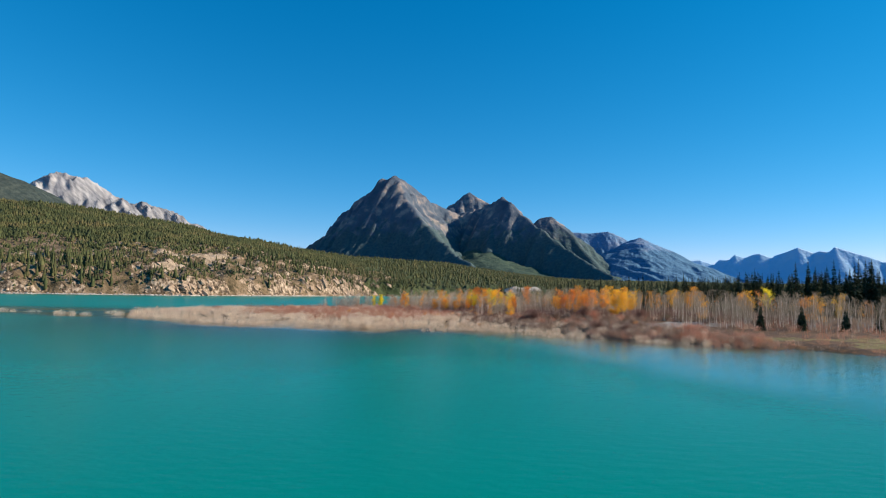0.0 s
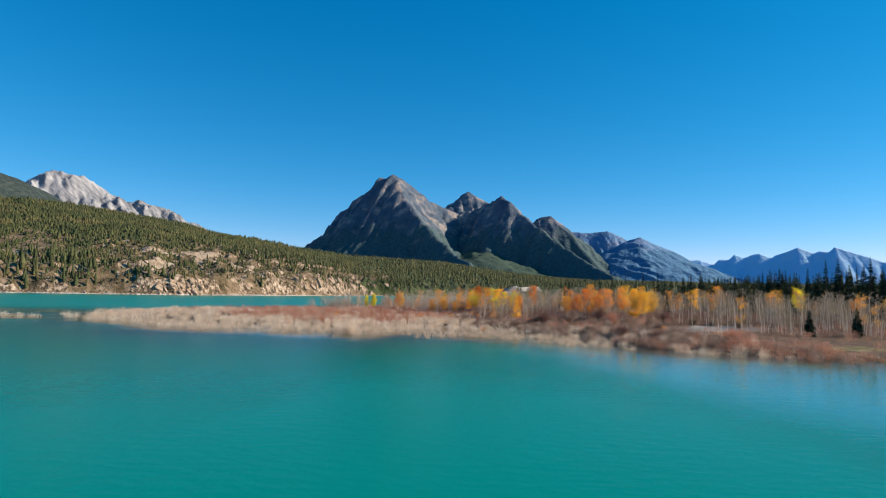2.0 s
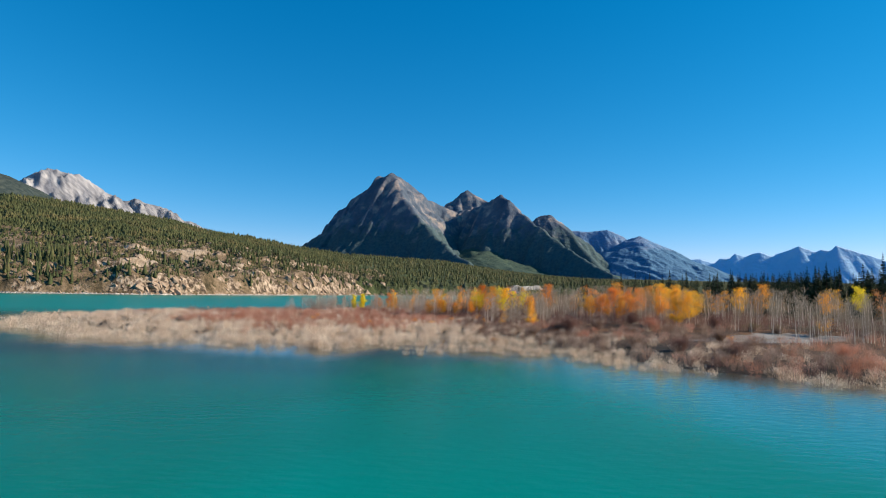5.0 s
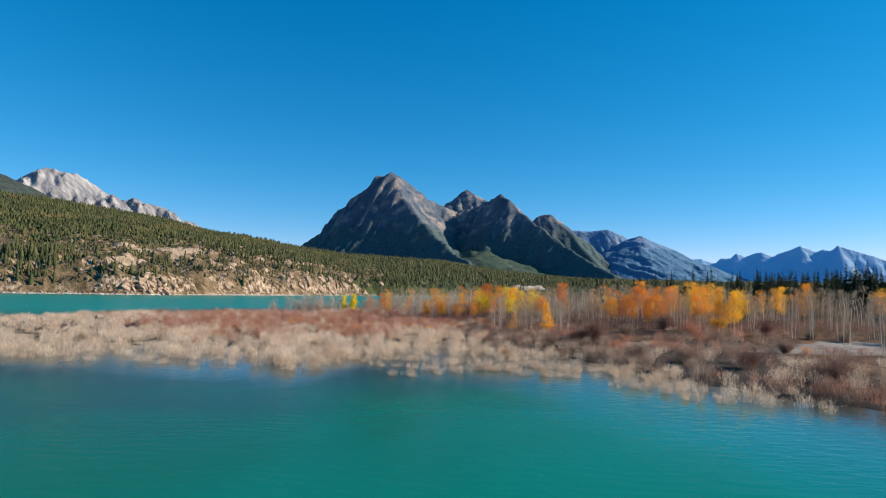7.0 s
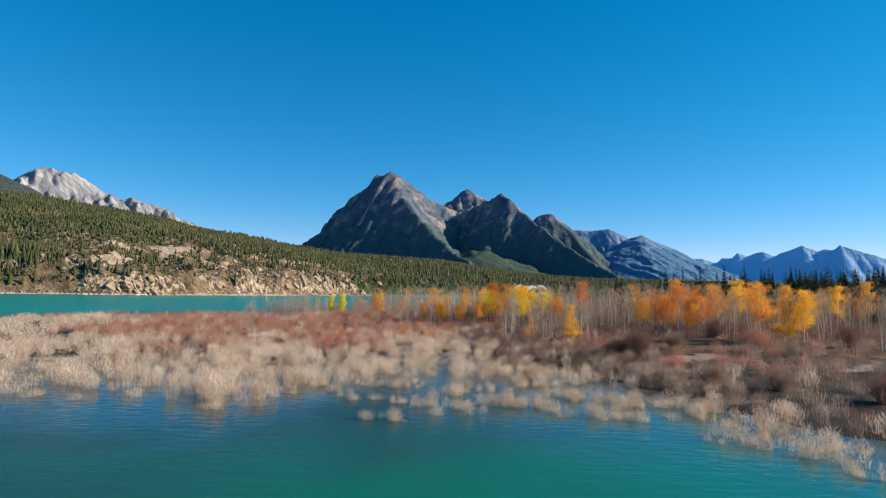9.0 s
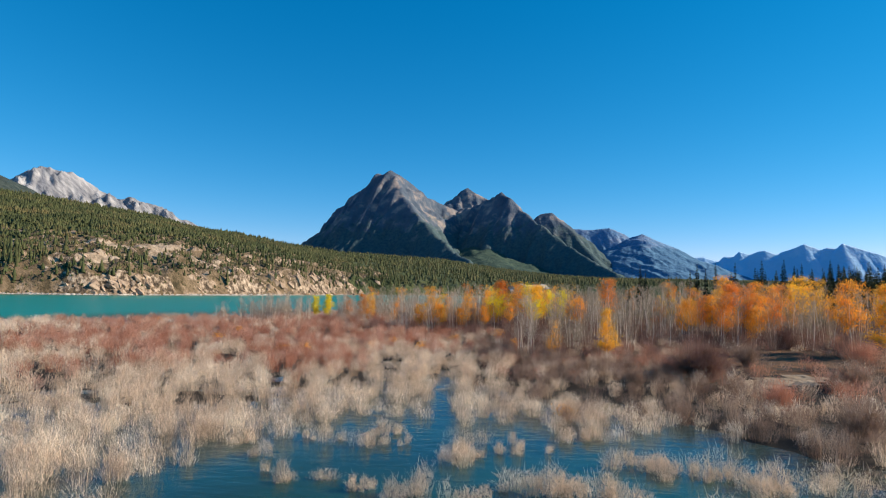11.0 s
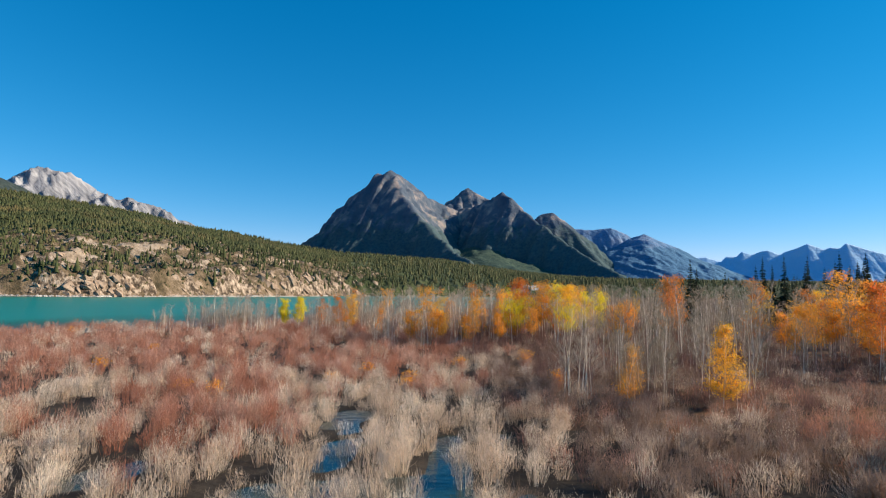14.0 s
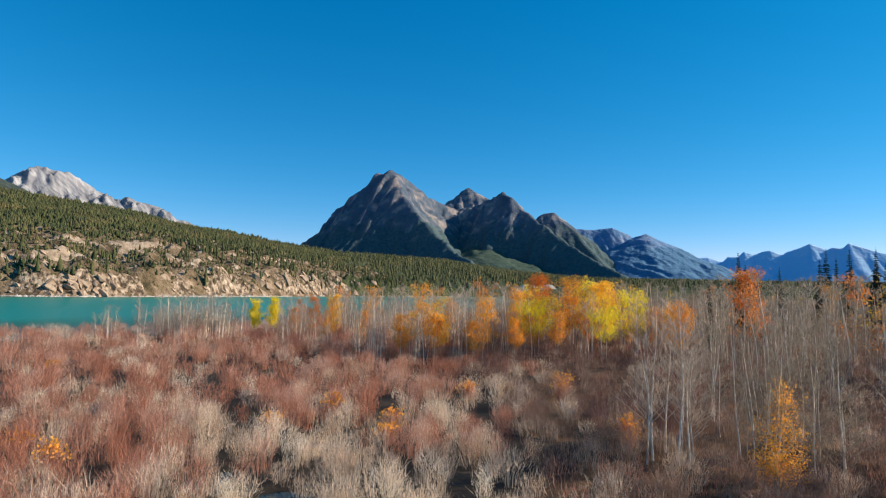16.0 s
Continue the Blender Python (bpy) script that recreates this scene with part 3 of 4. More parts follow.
# ---- plants ----
def blades(rng, bx, by, bz, count, tall, spread, width, lean=1.0):
    """Fan-shaped clumps of thin stems with side twigs: clump centres, pieces each, height, clump radius, stem half width."""
    n = int(count.sum())
    k = np.repeat(np.arange(len(bx)), count)
    a, q = rng.uniform(0, 2 * np.pi, n), np.sqrt(rng.uniform(0, 1, n))
    ox, oy = np.cos(a) * q, np.sin(a) * q
    lump = 0.8 + 0.35 * np.sin(3 * a + 1.7 * bx[k]) * np.sin(2 * a + 2.3 * by[k])       # uneven outline
    tip = np.stack([ox * spread[k] * lump * lean, oy * spread[k] * lump * lean, tall[k] * (1 - 0.38 * q * q) * rng.uniform(0.72, 1.08, n)], 1)
    foot = np.stack([ox * spread[k] * 0.42, oy * spread[k] * 0.6, np.full(n, -0.06)], 1) + rng.normal(0, 0.05, (n, 3)) * np.array([1, 1, 0])
    twig = rng.uniform(0, 1, n) < 0.86
    t = np.where(twig, 0.16 + 0.8 * np.sqrt(rng.uniform(0, 1, n)), 0)[:, None]
    start = foot + (tip - foot) * t
    along = (tip - foot) / np.linalg.norm(tip - foot, axis=1)[:, None]
    size = (tall[k] * rng.uniform(0.1, 0.24, n))[:, None]
    side = (along * 0.9 + rng.normal(0, 0.6, (n, 3))) * size
    end = np.where(twig[:, None], start + side, tip)
    w = width[k] * rng.uniform(0.6, 1.25, n) * np.where(twig, 1, 0.8)
    f = rng.uniform(0, np.pi, n)
    o = np.stack([np.cos(f) * w, np.sin(f) * w, np.zeros(n)], 1)
    base = np.stack([bx[k], by[k], bz[k]], 1)
    v = np.stack([base + start - o, base + start + o, base + end], 1).astype(np.float32)
    return v.reshape(-1, 3), np.arange(n * 3).reshape(n, 3)


rng = np.random.default_rng(4)


def tufts(x0, x1, y0, y1, step):
    nx, ny = int((x1 - x0) / step), int((y1 - y0) / step)
    X, Y = np.meshgrid(x0 + (np.arange(nx) + 0.5) * step, y0 + (np.arange(ny) + 0.5) * step)
    X, Y = X.ravel() + rng.uniform(-0.5, 0.5, X.size) * step, Y.ravel() + rng.uniform(-0.5, 0.5, X.size) * step
    return X, Y


def keep_off(x, y):
    """Where tufts do not grow: pools and the gravel bank."""
    g = (np.abs(x - 67) / 21 + np.abs(y - 167 - 0.3 * (x - 67)) / 9 < 0.95) & (x > 36)
    sand = ((x - 33) / 6) ** 2 + ((y - 171.5 - 0.4 * (x - 33)) / 2.0) ** 2 < 0.9
    return (pools(x, y) > 0.06) | g | sand | (((x - 39) / 10) ** 2 + ((y - 182) / 5.5) ** 2 + 1.2 * (fbm(x / 4, y / 4, 97) - 0.5) < 0.8)


KINDS = {"reed": [], "rust": [], "grey": [], "under": []}
# stretch x, stretch y, spacing of clumps, stalks a square metre, stalk half width
BEDS = ((-30, 30, 128, 206, 1.55, 165, 0.0105), (-62, -30, 138, 232, 2.1, 74, 0.017), (-30, 30, 206, 262, 2.0, 80, 0.016), (30, 62, 100, 206, 2.0, 66, 0.016),
        (-160, -62, 145, 320, 2.5, 26, 0.032), (-62, 30, 262, 330, 2.5, 20, 0.028), (62, 110, 70, 206, 2.4, 22, 0.022), (-62, -30, 232, 262, 2.2, 36, 0.022), (30, 110, 206, 262, 2.6, 18, 0.02))
for x0, x1, y0, y1, step, many, fat in BEDS:
    X, Y = tufts(x0, x1, y0, y1, step)
    s = inland(X, Y)
    patch = fbm(X / 6, Y / 6, 71)
    fringe = np.clip(1 - s / 18, 0, 1)
    pool = pools(X, Y)
    lone = (pool > 0.02) & (fbm(X / 3.2, Y / 3.2, 73) + rng.uniform(-0.1, 0.1, len(X)) > 0.66 - 0.13 * np.clip((X - 1) / 5, 0, 1))
    emergent = (s <= -1.2) & (s > -19) & (X > 9) & (X < 26) & (Y > 136) & (fbm(X / 2.6, Y / 2.6, 75) + rng.uniform(-0.06, 0.06, len(X)) > 0.7 - 0.17 * np.clip((X - 6) / 8, 0, 1))
    lone |= emergent
    clearing_gap = fbm(X / 3.4, Y / 3.4, 77) < np.interp(X, [2, 9], [0.31, 0.38])
    ok = ((s > np.where(X < -86, -0.3, -1.0)) | emergent) & ~(clearing_gap & (s > 4)) & (~keep_off(X, Y) | lone) & (patch + rng.uniform(-0.16, 0.16, len(X)) > np.where(X < -104, -1, 0.25 + 0.2 * fringe))
    clear = (X > 13) & (Y > 184 - 0.1 * X)
    ok &= ~(clear & (rng.uniform(0, 1, len(X)) < 0.2)) & ~((X > 50) & (s > 13) & (Y < 190) & (rng.uniform(0, 1, len(X)) < 0.5)) & ~((X > 63) & (Y < 140) & (rng.uniform(0, 1, len(X)) < 0.6))
    X, Y, s, patch, clear, lone = X[ok], Y[ok], s[ok], patch[ok], clear[ok], lone[ok]
    inner = Y - np.interp(X, NEAR_X, NEAR_Y)
    red = np.clip(inner / 70, 0, 1.2) + 1.35 * (fbm(X / 9, Y / 9, 81) - 0.5) + 0.12 * np.clip((-X - 5) / 30, 0, 1) + rng.uniform(-0.15, 0.15, len(X)) - np.clip((-X - 52) / 45, 0, 0.55)
    right = np.clip((X + 3) / 20, 0, 1) + 0.8 * (fbm(X / 9, Y / 9, 83) - 0.5)
    kind = np.where(((right > 0.5) & (s > 3 + 9 * rng.uniform(0, 1, len(X)))) | clear, 2, np.where(red > 0.66, 1, 0))
    kind = np.where((kind == 2) & (red + 0.3 * rng.uniform(-1, 1, len(X)) > 0.95), 1, kind)
    kind = np.where((kind == 1) & (rng.uniform(0, 1, len(X)) < 0.27), 0, kind)
    kind = np.where((kind == 2) & (rng.uniform(0, 1, len(X)) < np.interp(Y, [168, 186], [0.4, 0.1]) * np.interp(X, [24, 34], [1, 0.4])), 0, kind)
    kind = np.where(X < -104, 0, kind)
    kind = np.where((X > 46) & (rng.uniform(0, 1, len(X)) < np.clip((X - 46) / 14, 0, 0.9)), np.where(rng.uniform(0, 1, len(X)) < 0.6, 1, 2), kind)
    kind = np.where((kind == 1) & (X > 1) & (Y > 184) & (rng.uniform(0, 1, len(X)) < np.clip((X - 1) / 10, 0, 0.6)), 3, kind)
    for i, name in enumerate(("reed", "rust", "grey", "under")):
        sel = kind == i
        m = int(sel.sum())
        if m:
            radius = step * rng.uniform(0.4, 0.82, m) * np.where(lone[sel], 0.75, 1)
            tall = (0.62 + 1.75 * radius / step) * (0.55 + 0.7 * patch[sel]) * rng.uniform(0.75, 1.25, m) * (1.0, 1.2, 1.15, 1.55)[i] * np.where(clear[sel], 0.75, 1) * np.where(lone[sel], 0.62, 1) * np.interp(X[sel], [2, 9], [1, 0.84])
            count = np.maximum((many * 2.5 * radius ** 2 * rng.uniform(0.8, 1.25, m)).astype(int), 8)
            KINDS[name].append(blades(rng, X[sel], Y[sel], np.maximum(height(X[sel], Y[sel]), -0.3), count, tall, radius, np.full(m, fat)))

X, Y = tufts(-8, 115, 150, 262, 2.2)
ok = (Y > np.where(X > 12, 189 - 0.08 * X - 0.5 * np.clip(X - 52, 0, 20), 222)) & ~keep_off(X, Y) & (fbm(X / 8, Y / 8, 88) > 0.36)
X, Y = X[ok], Y[ok]
dark = rng.uniform(0, 1, len(X)) < 0.6
for name, sel in (("under", dark), ("grey", ~dark)):
    m = int(sel.sum())
    KINDS[name].append(blades(rng, X[sel], Y[sel], height(X[sel], Y[sel]), np.full(m, 95), rng.uniform(1.1, 3.0, m), rng.uniform(0.9, 1.8, m), np.full(m, 0.017)))
X, Y = tufts(30, 64, 104, 150, 1.7)
s = inland(X, Y)
ok = (s > 3.5) & (s < 14) & (fbm(X / 6, Y / 4, 86) > 0.4)
X, Y = X[ok], Y[ok]
dark = rng.uniform(0, 1, len(X)) < 0.35
for name, sel in (("under", dark), ("rust", ~dark)):
    m = int(sel.sum())
    wide = rng.uniform(0.8, 1.5, m)
    KINDS[name].append(blades(rng, X[sel], Y[sel], height(X[sel], Y[sel]), np.full(m, 110), 0.7 + wide * rng.uniform(0.6, 1.0, m), wide, np.full(m, 0.018)))
X, Y = tufts(6, 36, 172, 191, 1.7)
ok = ~keep_off(X, Y) & (fbm(X / 3.5, Y / 3.5, 89) > 0.38)
X, Y = X[ok], Y[ok]
pick = rng.uniform(0, 1, len(X)) + 0.5 * (fbm(X / 5, Y / 5, 90) - 0.5)
for name, sel in (("grey", pick < 0.45), ("under", (pick >= 0.45) & (pick < 0.72)), ("rust", pick >= 0.72)):
    m = int(sel.sum())
    wide = rng.uniform(0.7, 1.4, m)
    KINDS[name].append(blades(rng, X[sel], Y[sel], height(X[sel], Y[sel]), np.full(m, 230), 0.5 + wide * rng.uniform(0.6, 1.0, m), wide, np.full(m, 0.0105)))
for name, mat, label in (("reed", REED, "pale dry reeds standing in shallow water"), ("rust", RUST, "rust-red leafless willow thicket on the marsh"), ("grey", GREYTWIG, "grey-brown willow scrub on the marsh bank"), ("under", DARKTWIG, "dark brown leafless undergrowth among the aspens")):
    vs, fs, base = [], [], 0
    for v, f in KINDS[name]:
        vs.append(v), fs.append(f + base)
        base += len(v)
    ob = new({"reed": "reeds", "rust": "willow_thicket", "grey": "willow_scrub", "under": "undergrowth"}[name], mesh_of(name, np.concatenate(vs), np.concatenate(fs), [mat]))
    tagged(ob, label, "marsh plants", kind="stuff")


def tube(points, radii, sides=5):
    """A tapered bent tube: corners and four-cornered faces."""
    v, f = [], []
    pts = [Vector(p) for p in points]
    for i, p in enumerate(pts):
        d = (pts[min(i + 1, len(pts) - 1)] - pts[max(i - 1, 0)]).normalized()
        a = d.orthogonal().normalized()
        b = d.cross(a)
        for k in range(sides):
            t = 2 * math.pi * k / sides
            v.append(p + (a * math.cos(t) + b * math.sin(t)) * radii[i])
    for i in range(len(pts) - 1):
        for k in range(sides):
            f.append((i * sides + k, i * sides + (k + 1) % sides, (i + 1) * sides + (k + 1) % sides, (i + 1) * sides + k))
    return v, f


def joined(pieces):
    v, f = [], []
    for a, b in pieces:
        f += [tuple(i + len(v) for i in q) for q in b]
        v += list(a)
    return v, f


def part(name, vf, mat, parent, label="", smooth=False):
    me = bpy.data.meshes.new(name)
    me.from_pydata([tuple(p) for p in vf[0]], [], vf[1])
    me.materials.append(mat)
    if smooth:
        me.polygons.foreach_set("use_smooth", [True] * len(me.polygons))
    me.update()
    ob = new(name, me)
    ob.parent = parent
    return tagged(ob, label) if label else ob


def leaf_cards(r, centres, each, spread, size):
    """Small leaves, each a bent pair of triangles, in clusters about the centres."""
    v, f = [], []
    for c in centres:
        for _ in range(each):
            p = Vector(c) + Vector((r.gauss(0, spread), r.gauss(0, spread), r.gauss(0, spread * 0.8)))
            a = Vector((r.gauss(0, 1), r.gauss(0, 1), r.gauss(0, 1))).normalized() * size * r.uniform(0.6, 1.3)
            b = a.orthogonal().normalized() * a.length * 0.8
            i = len(v)
            v += [p - a, p + b * 0.9, p + a, p - b * 0.9]
            f += [(i, i + 1, i + 2, i + 3)]
    return v, f


def aspen_shape(r, tall, leafy, stems=1, slim=1.0, limbs=28, sprays=17, leaf=0.13, twig=0.02, low=0.24, broad=1.0, cone=False):
    """The stems, the branches with their twigs and the leaves of one aspen, each as corners and faces."""
    trunks, wood_, ends = [], [], []
    for s in range(stems):
        bx, by = (0, 0) if stems == 1 else (r.uniform(-0.9, 0.9), r.uniform(-0.9, 0.9))
        h = tall * (1 if s == 0 else r.uniform(0.6, 0.95))
        lx, ly = r.gauss(0, 0.045) * h + bx * 0.5, r.gauss(0, 0.045) * h + by * 0.5
        path = [Vector((bx + lx * t * t + 0.018 * h * (math.sin(5 * t + 2 * s) - math.sin(2 * s)), by + ly * t * t + 0.018 * h * (math.cos(4 * t + 3 * s) - math.cos(3 * s)), h * t)) for t in (0, 0.15, 0.35, 0.55, 0.75, 0.9, 1)]
        path[0].z = -0.3
        w = 0.0075 * h * slim
        trunks.append(tube(path, [w * 1.25, w, w * 0.85, w * 0.65, w * 0.42, w * 0.22, w * 0.08], 6))
        for _ in range(int(limbs / (1 + 0.4 * (stems - 1)))):
            t = low + (0.97 - low) * r.random() ** (1.35 if cone else 0.9)
            i = max(j for j in range(6) if path[j].z <= t * h)
            p = path[i].lerp(path[i + 1], (t * h - path[i].z) / (path[i + 1].z - path[i].z))
            a = r.uniform(0, 2 * math.pi)
            reach = (0.02 + 0.3 * (1 - t) if cone else 0.07 + 0.15 * (1 - t)) * h * broad * r.uniform(0.55, 1.25)
            rise = reach * (r.uniform(0.15, 0.8) if cone else r.uniform(0.9, 1.9) / broad)
            tip = p + Vector((math.cos(a) * reach, math.sin(a) * reach, min(rise, h * 1.03 - p.z)))
            m = p.lerp(tip, 0.5) + Vector((0, 0, -0.08 * reach))
            wood_.append(tube([p, tip], [w * 0.42 * (1.2 - t), 0.008], 3))
            ends += [m, tip, p.lerp(tip, 0.75)]
            for _ in range(sprays):
                q = p.lerp(tip, r.uniform(0.2, 1))
                e = q + Vector((math.cos(a) * r.uniform(-0.2, 0.7) + r.gauss(0, 0.4), math.sin(a) * r.uniform(-0.2, 0.7) + r.gauss(0, 0.4), r.uniform(0.15, 0.95))) * 0.09 * h * r.uniform(0.5, 1.15)
                o = Vector((r.gauss(0, 1), r.gauss(0, 1), 0)).normalized() * twig
                wood_.append(([q - o, q + o, e], [(0, 1, 2)]))
                ends.append(e)
    leaves = leaf_cards(r, r.sample(ends, min(len(ends), int(leafy))), 11, 0.03 * tall + 0.04, 0.76 * leaf) if leafy else None
    return trunks, joined(wood_), leaves


def aspen(seed, tall, leafy, leaf, label, stems=1, slim=1.0, low=0.21, twig=0.02, wood_mat=None, leaf_size=0.13, broad=1.25, cone=False):
    """An aspen: pale trunk, rising branches with twigs, and its leaves if it has any left."""
    tree = new("aspen_tree")
    trunks, wood_, leaves = aspen_shape(random.Random(seed), tall, leafy, stems, slim, 52 if cone else 36, 18, leaf_size, twig, low, broad, cone)
    for t in trunks:
        part("trunk", t, BARK, tree, "pale bark trunk", True)
    tagged(part("branchwork", wood_, wood_mat or TWIG, tree, "fine grey branches"), kind="stuff")
    if leaves:
        tagged(part("crown", leaves, LEAF[leaf], tree, leaf + " autumn leaves"), kind="stuff")
    return tagged(tree, label, "tree", "aspen trees")


def spruce(seed, tall, wide, label):
    r = random.Random(seed)
    tree = new("spruce_tree")
    part("trunk", tube([(0, 0, -0.3), (0, 0, tall * 0.5), (0, 0, tall)], [0.014 * tall, 0.008 * tall, 0.01], 6), CONE_BARK, tree)
    v, f = [], []
    rings = int(20 + 1.3 * tall)
    for i in range(rings):
        t = (i + r.uniform(-0.3, 0.3)) / rings
        z = tall * (0.07 + 0.92 * max(t, 0))
        reach = wide * (1 - t) ** 0.85 * r.uniform(0.75, 1.15) + 0.12
        for k in range(7):
            a = r.uniform(0, 2 * math.pi)
            q = reach * r.uniform(0.6, 1.1)
            d, s = Vector((math.cos(a), math.sin(a), 0)), Vector((-math.sin(a), math.cos(a), 0))
            p0 = Vector((0, 0, z + 0.12 * q))
            p1 = p0 + d * q * 0.55 + Vector((0, 0, -0.12 * q))
            p2 = p0 + d * q + Vector((0, 0, -0.45 * q))
            j = len(v)
            v += [p0, p1 + s * q * 0.26, p2, p1 - s * q * 0.26, p1 + Vector((0, 0, -0.22 * q - 0.1))]
            f += [(j, j + 1, j + 2), (j, j + 2, j + 3), (j, j + 4, j + 1), (j + 3, j + 4, j)]
    part("crown", (v, f), NEEDLE, tree, "dark green drooping needles")
    return tagged(tree, label, "tree", "spruce trees")


def put_tree(proto, x, y, scale, turn):
    ob = copy_thing(proto, pose(x, y, float(height(x, y)), 0, 0, turn))
    ob.scale = (scale, scale, scale)
    return ob


BARE_LABEL, LEAFY_LABEL = "slender leafless aspen with pale grey trunk", "slender aspen with {} autumn leaves"
bare = [aspen(10 + i, 10, 0, "", BARE_LABEL, 1 + i % 3, 0.84, low=0.13, broad=1.5, twig=0.02) for i in range(6)]
leafy = {k: [aspen(40 + 7 * j + i, 10, 190 + 80 * i, k, LEAFY_LABEL.format(k), 1 + i % 2, 0.85, low=0.2, broad=1.25) for i in range(3)] for j, k in enumerate(("golden", "orange", "russet", "lime"))}
clump = [aspen(70 + i, 10, 0, "", "clump of leafless aspen stems with cream bark", 2, 0.95, low=0.22, broad=1.35, twig=0.016, wood_mat=PALE_TWIG) for i in range(3)]
stout = [aspen(60 + i, 10, 0, "", BARE_LABEL, 2 + i % 2, 1.3, twig=0.02, broad=1.25, wood_mat=PALE_TWIG) for i in range(4)]
small = aspen(78, 10, 330, "orange", "young aspen with orange leaves beside bare stems", 2, low=0.16, leaf_size=0.1, broad=0.9, cone=True)
bright = aspen(77, 10, 620, "golden", "bushy young aspen with bright golden leaves", 1, low=0.1, leaf_size=0.125, broad=1.0, cone=True)
limes = aspen(79, 10, 480, "lime", "bushy aspen with lime-yellow leaves", 2, low=0.1, leaf_size=0.16)
young = spruce(96, 10, 2.9, "young dark green spruce on the grassy bank")
spruces = [spruce(90 + i, 15, 2.1 + 0.3 * (i % 3), "tall dark green spruce") for i in range(4)]

rt = random.Random(8)
put_tree(bright, 21.4, 187, 0.56, 20)
put_tree(small, 14.8, 188.4, 0.44, 70)
put_tree(bright, 54, 185, 0.84, 10)
put_tree(leafy["orange"][2], 51.5, 187, 0.85, 200)
put_tree(leafy["golden"][2], 56.8, 184.5, 0.75, 120)
for i, (x, y, tint) in enumerate(((80, 228, "orange"), (87, 222, "golden"), (95, 225, "orange"), (113, 222, "orange"), (118, 226, "golden"), (123, 223, "lime"))):
    put_tree(leafy[tint][1 + i % 2], x, y, 0.8 + 0.09 * (i % 3), 50 * i)
placed = [(20.8, 187), (15.3, 189.5), (54, 185), (51.5, 187), (56.5, 184)]


def wood(n, x0, x1, y0, y1, size, share, colours, gap=1.3):
    """Scatter n aspens over a stretch; share: how many of them still have leaves."""
    for _ in range(n):
        for _ in range(20):
            x, y = rt.uniform(x0, x1), rt.uniform(y0, y1)
            if all((x - a) ** 2 + (y - b) ** 2 > gap ** 2 for a, b in placed) and abs(x - 62) / 24 + abs(y - 166) / 14 > 1:
                break
        placed.append((x, y))
        kind = rt.choice(leafy[rt.choice(colours)]) if rt.random() < share else rt.choice(bare if y < 225 else stout)
        put_tree(kind, x, y, size * rt.uniform(0.62, 1.2), rt.uniform(0, 360))


for x, y, h in ((12.2, 193, 0.74), (13.0, 192.4, 0.66), (13.8, 193.3, 0.76), (12.8, 194.2, 0.7), (21.5, 190.5, 0.58), (25.2, 190, 0.6)):
    put_tree(rt.choice(clump), x, y, h, rt.uniform(0, 360))
    placed.append((x, y))
wood(9, 16, 23, 188, 195, 0.52, 0.0, ["golden"], 0.8)
wood(20, 15, 38, 192, 207, 0.6, 0.0, ["golden"])
wood(20, 38, 52, 196, 212, 0.72, 0.8, ["orange", "orange", "russet"], 1.0)
wood(26, 46, 64, 188, 212, 0.72, 0.16, ["golden", "orange"])
wood(26, 64, 105, 155, 200, 0.8, 0.05, ["orange"])
wood(40, -8, 11, 230, 248, 0.74, 0.14, ["orange", "golden", "orange"])
wood(42, 8, 29, 228, 246, 0.74, 0.82, ["orange", "golden", "orange", "orange", "orange", "russet", "orange", "lime"], 1.0)
wood(22, 29, 46, 212, 240, 0.76, 0.12, ["orange", "russet"])
wood(28, 46, 76, 210, 244, 0.86, 0.4, ["orange", "golden", "orange", "golden"])
wood(44, -48, -31, 257, 270, 0.62, 0.0, ["golden"], 0.4)
wood(5, -53, -50, 257, 260, 0.5, 0.0, ["golden"], 0.4)
wood(64, -24, -4, 248, 276, 0.56, 0.14, ["orange", "russet", "golden"], 0.9)
put_tree(limes, -30.4, 268, 0.58, 0)
put_tree(limes, -28.2, 269, 0.62, 130)
for x, y, h in ((81, 150, 0.62), (91.4, 150, 0.68), (100.5, 147, 0.62), (111, 150, 0.55)):
    put_tree(young, x, y, h, rt.uniform(0, 360))
for x, y, h in ((51.5, 263, 0.95), (53.2, 264, 0.82), (49.6, 266, 0.6), (36, 240, 0.6), (62, 258, 0.86), (65, 261, 0.98), (68, 263, 0.9), (71, 264, 1.02), (74, 262, 0.9), (77, 266, 1.04), (80, 262, 0.95), (59, 264, 0.8), (85, 268, 1.1), (88, 264, 1.0), (92, 270, 1.12)):
    put_tree(rt.choice(spruces), x, y, h, rt.uniform(0, 360))
for i in range(200):
    y = rt.uniform(225, 340)
    x = rt.uniform(0.38 * y - 12, 0.95 * y)
    put_tree(rt.choice(spruces), x, y, rt.uniform(0.75, 1.15) * (0.8 + 0.65 * min(1, max(0, (x - 105) / 50)) * (y < 285) + 0.28 * (y >= 285)), rt.uniform(0, 360))
for p in (*bare, *[a for v in leafy.values() for a in v], bright, small, limes, young, *clump, *stout, *spruces):
    for o in (*p.children_recursive, p):
        bpy.data.objects.remove(o)


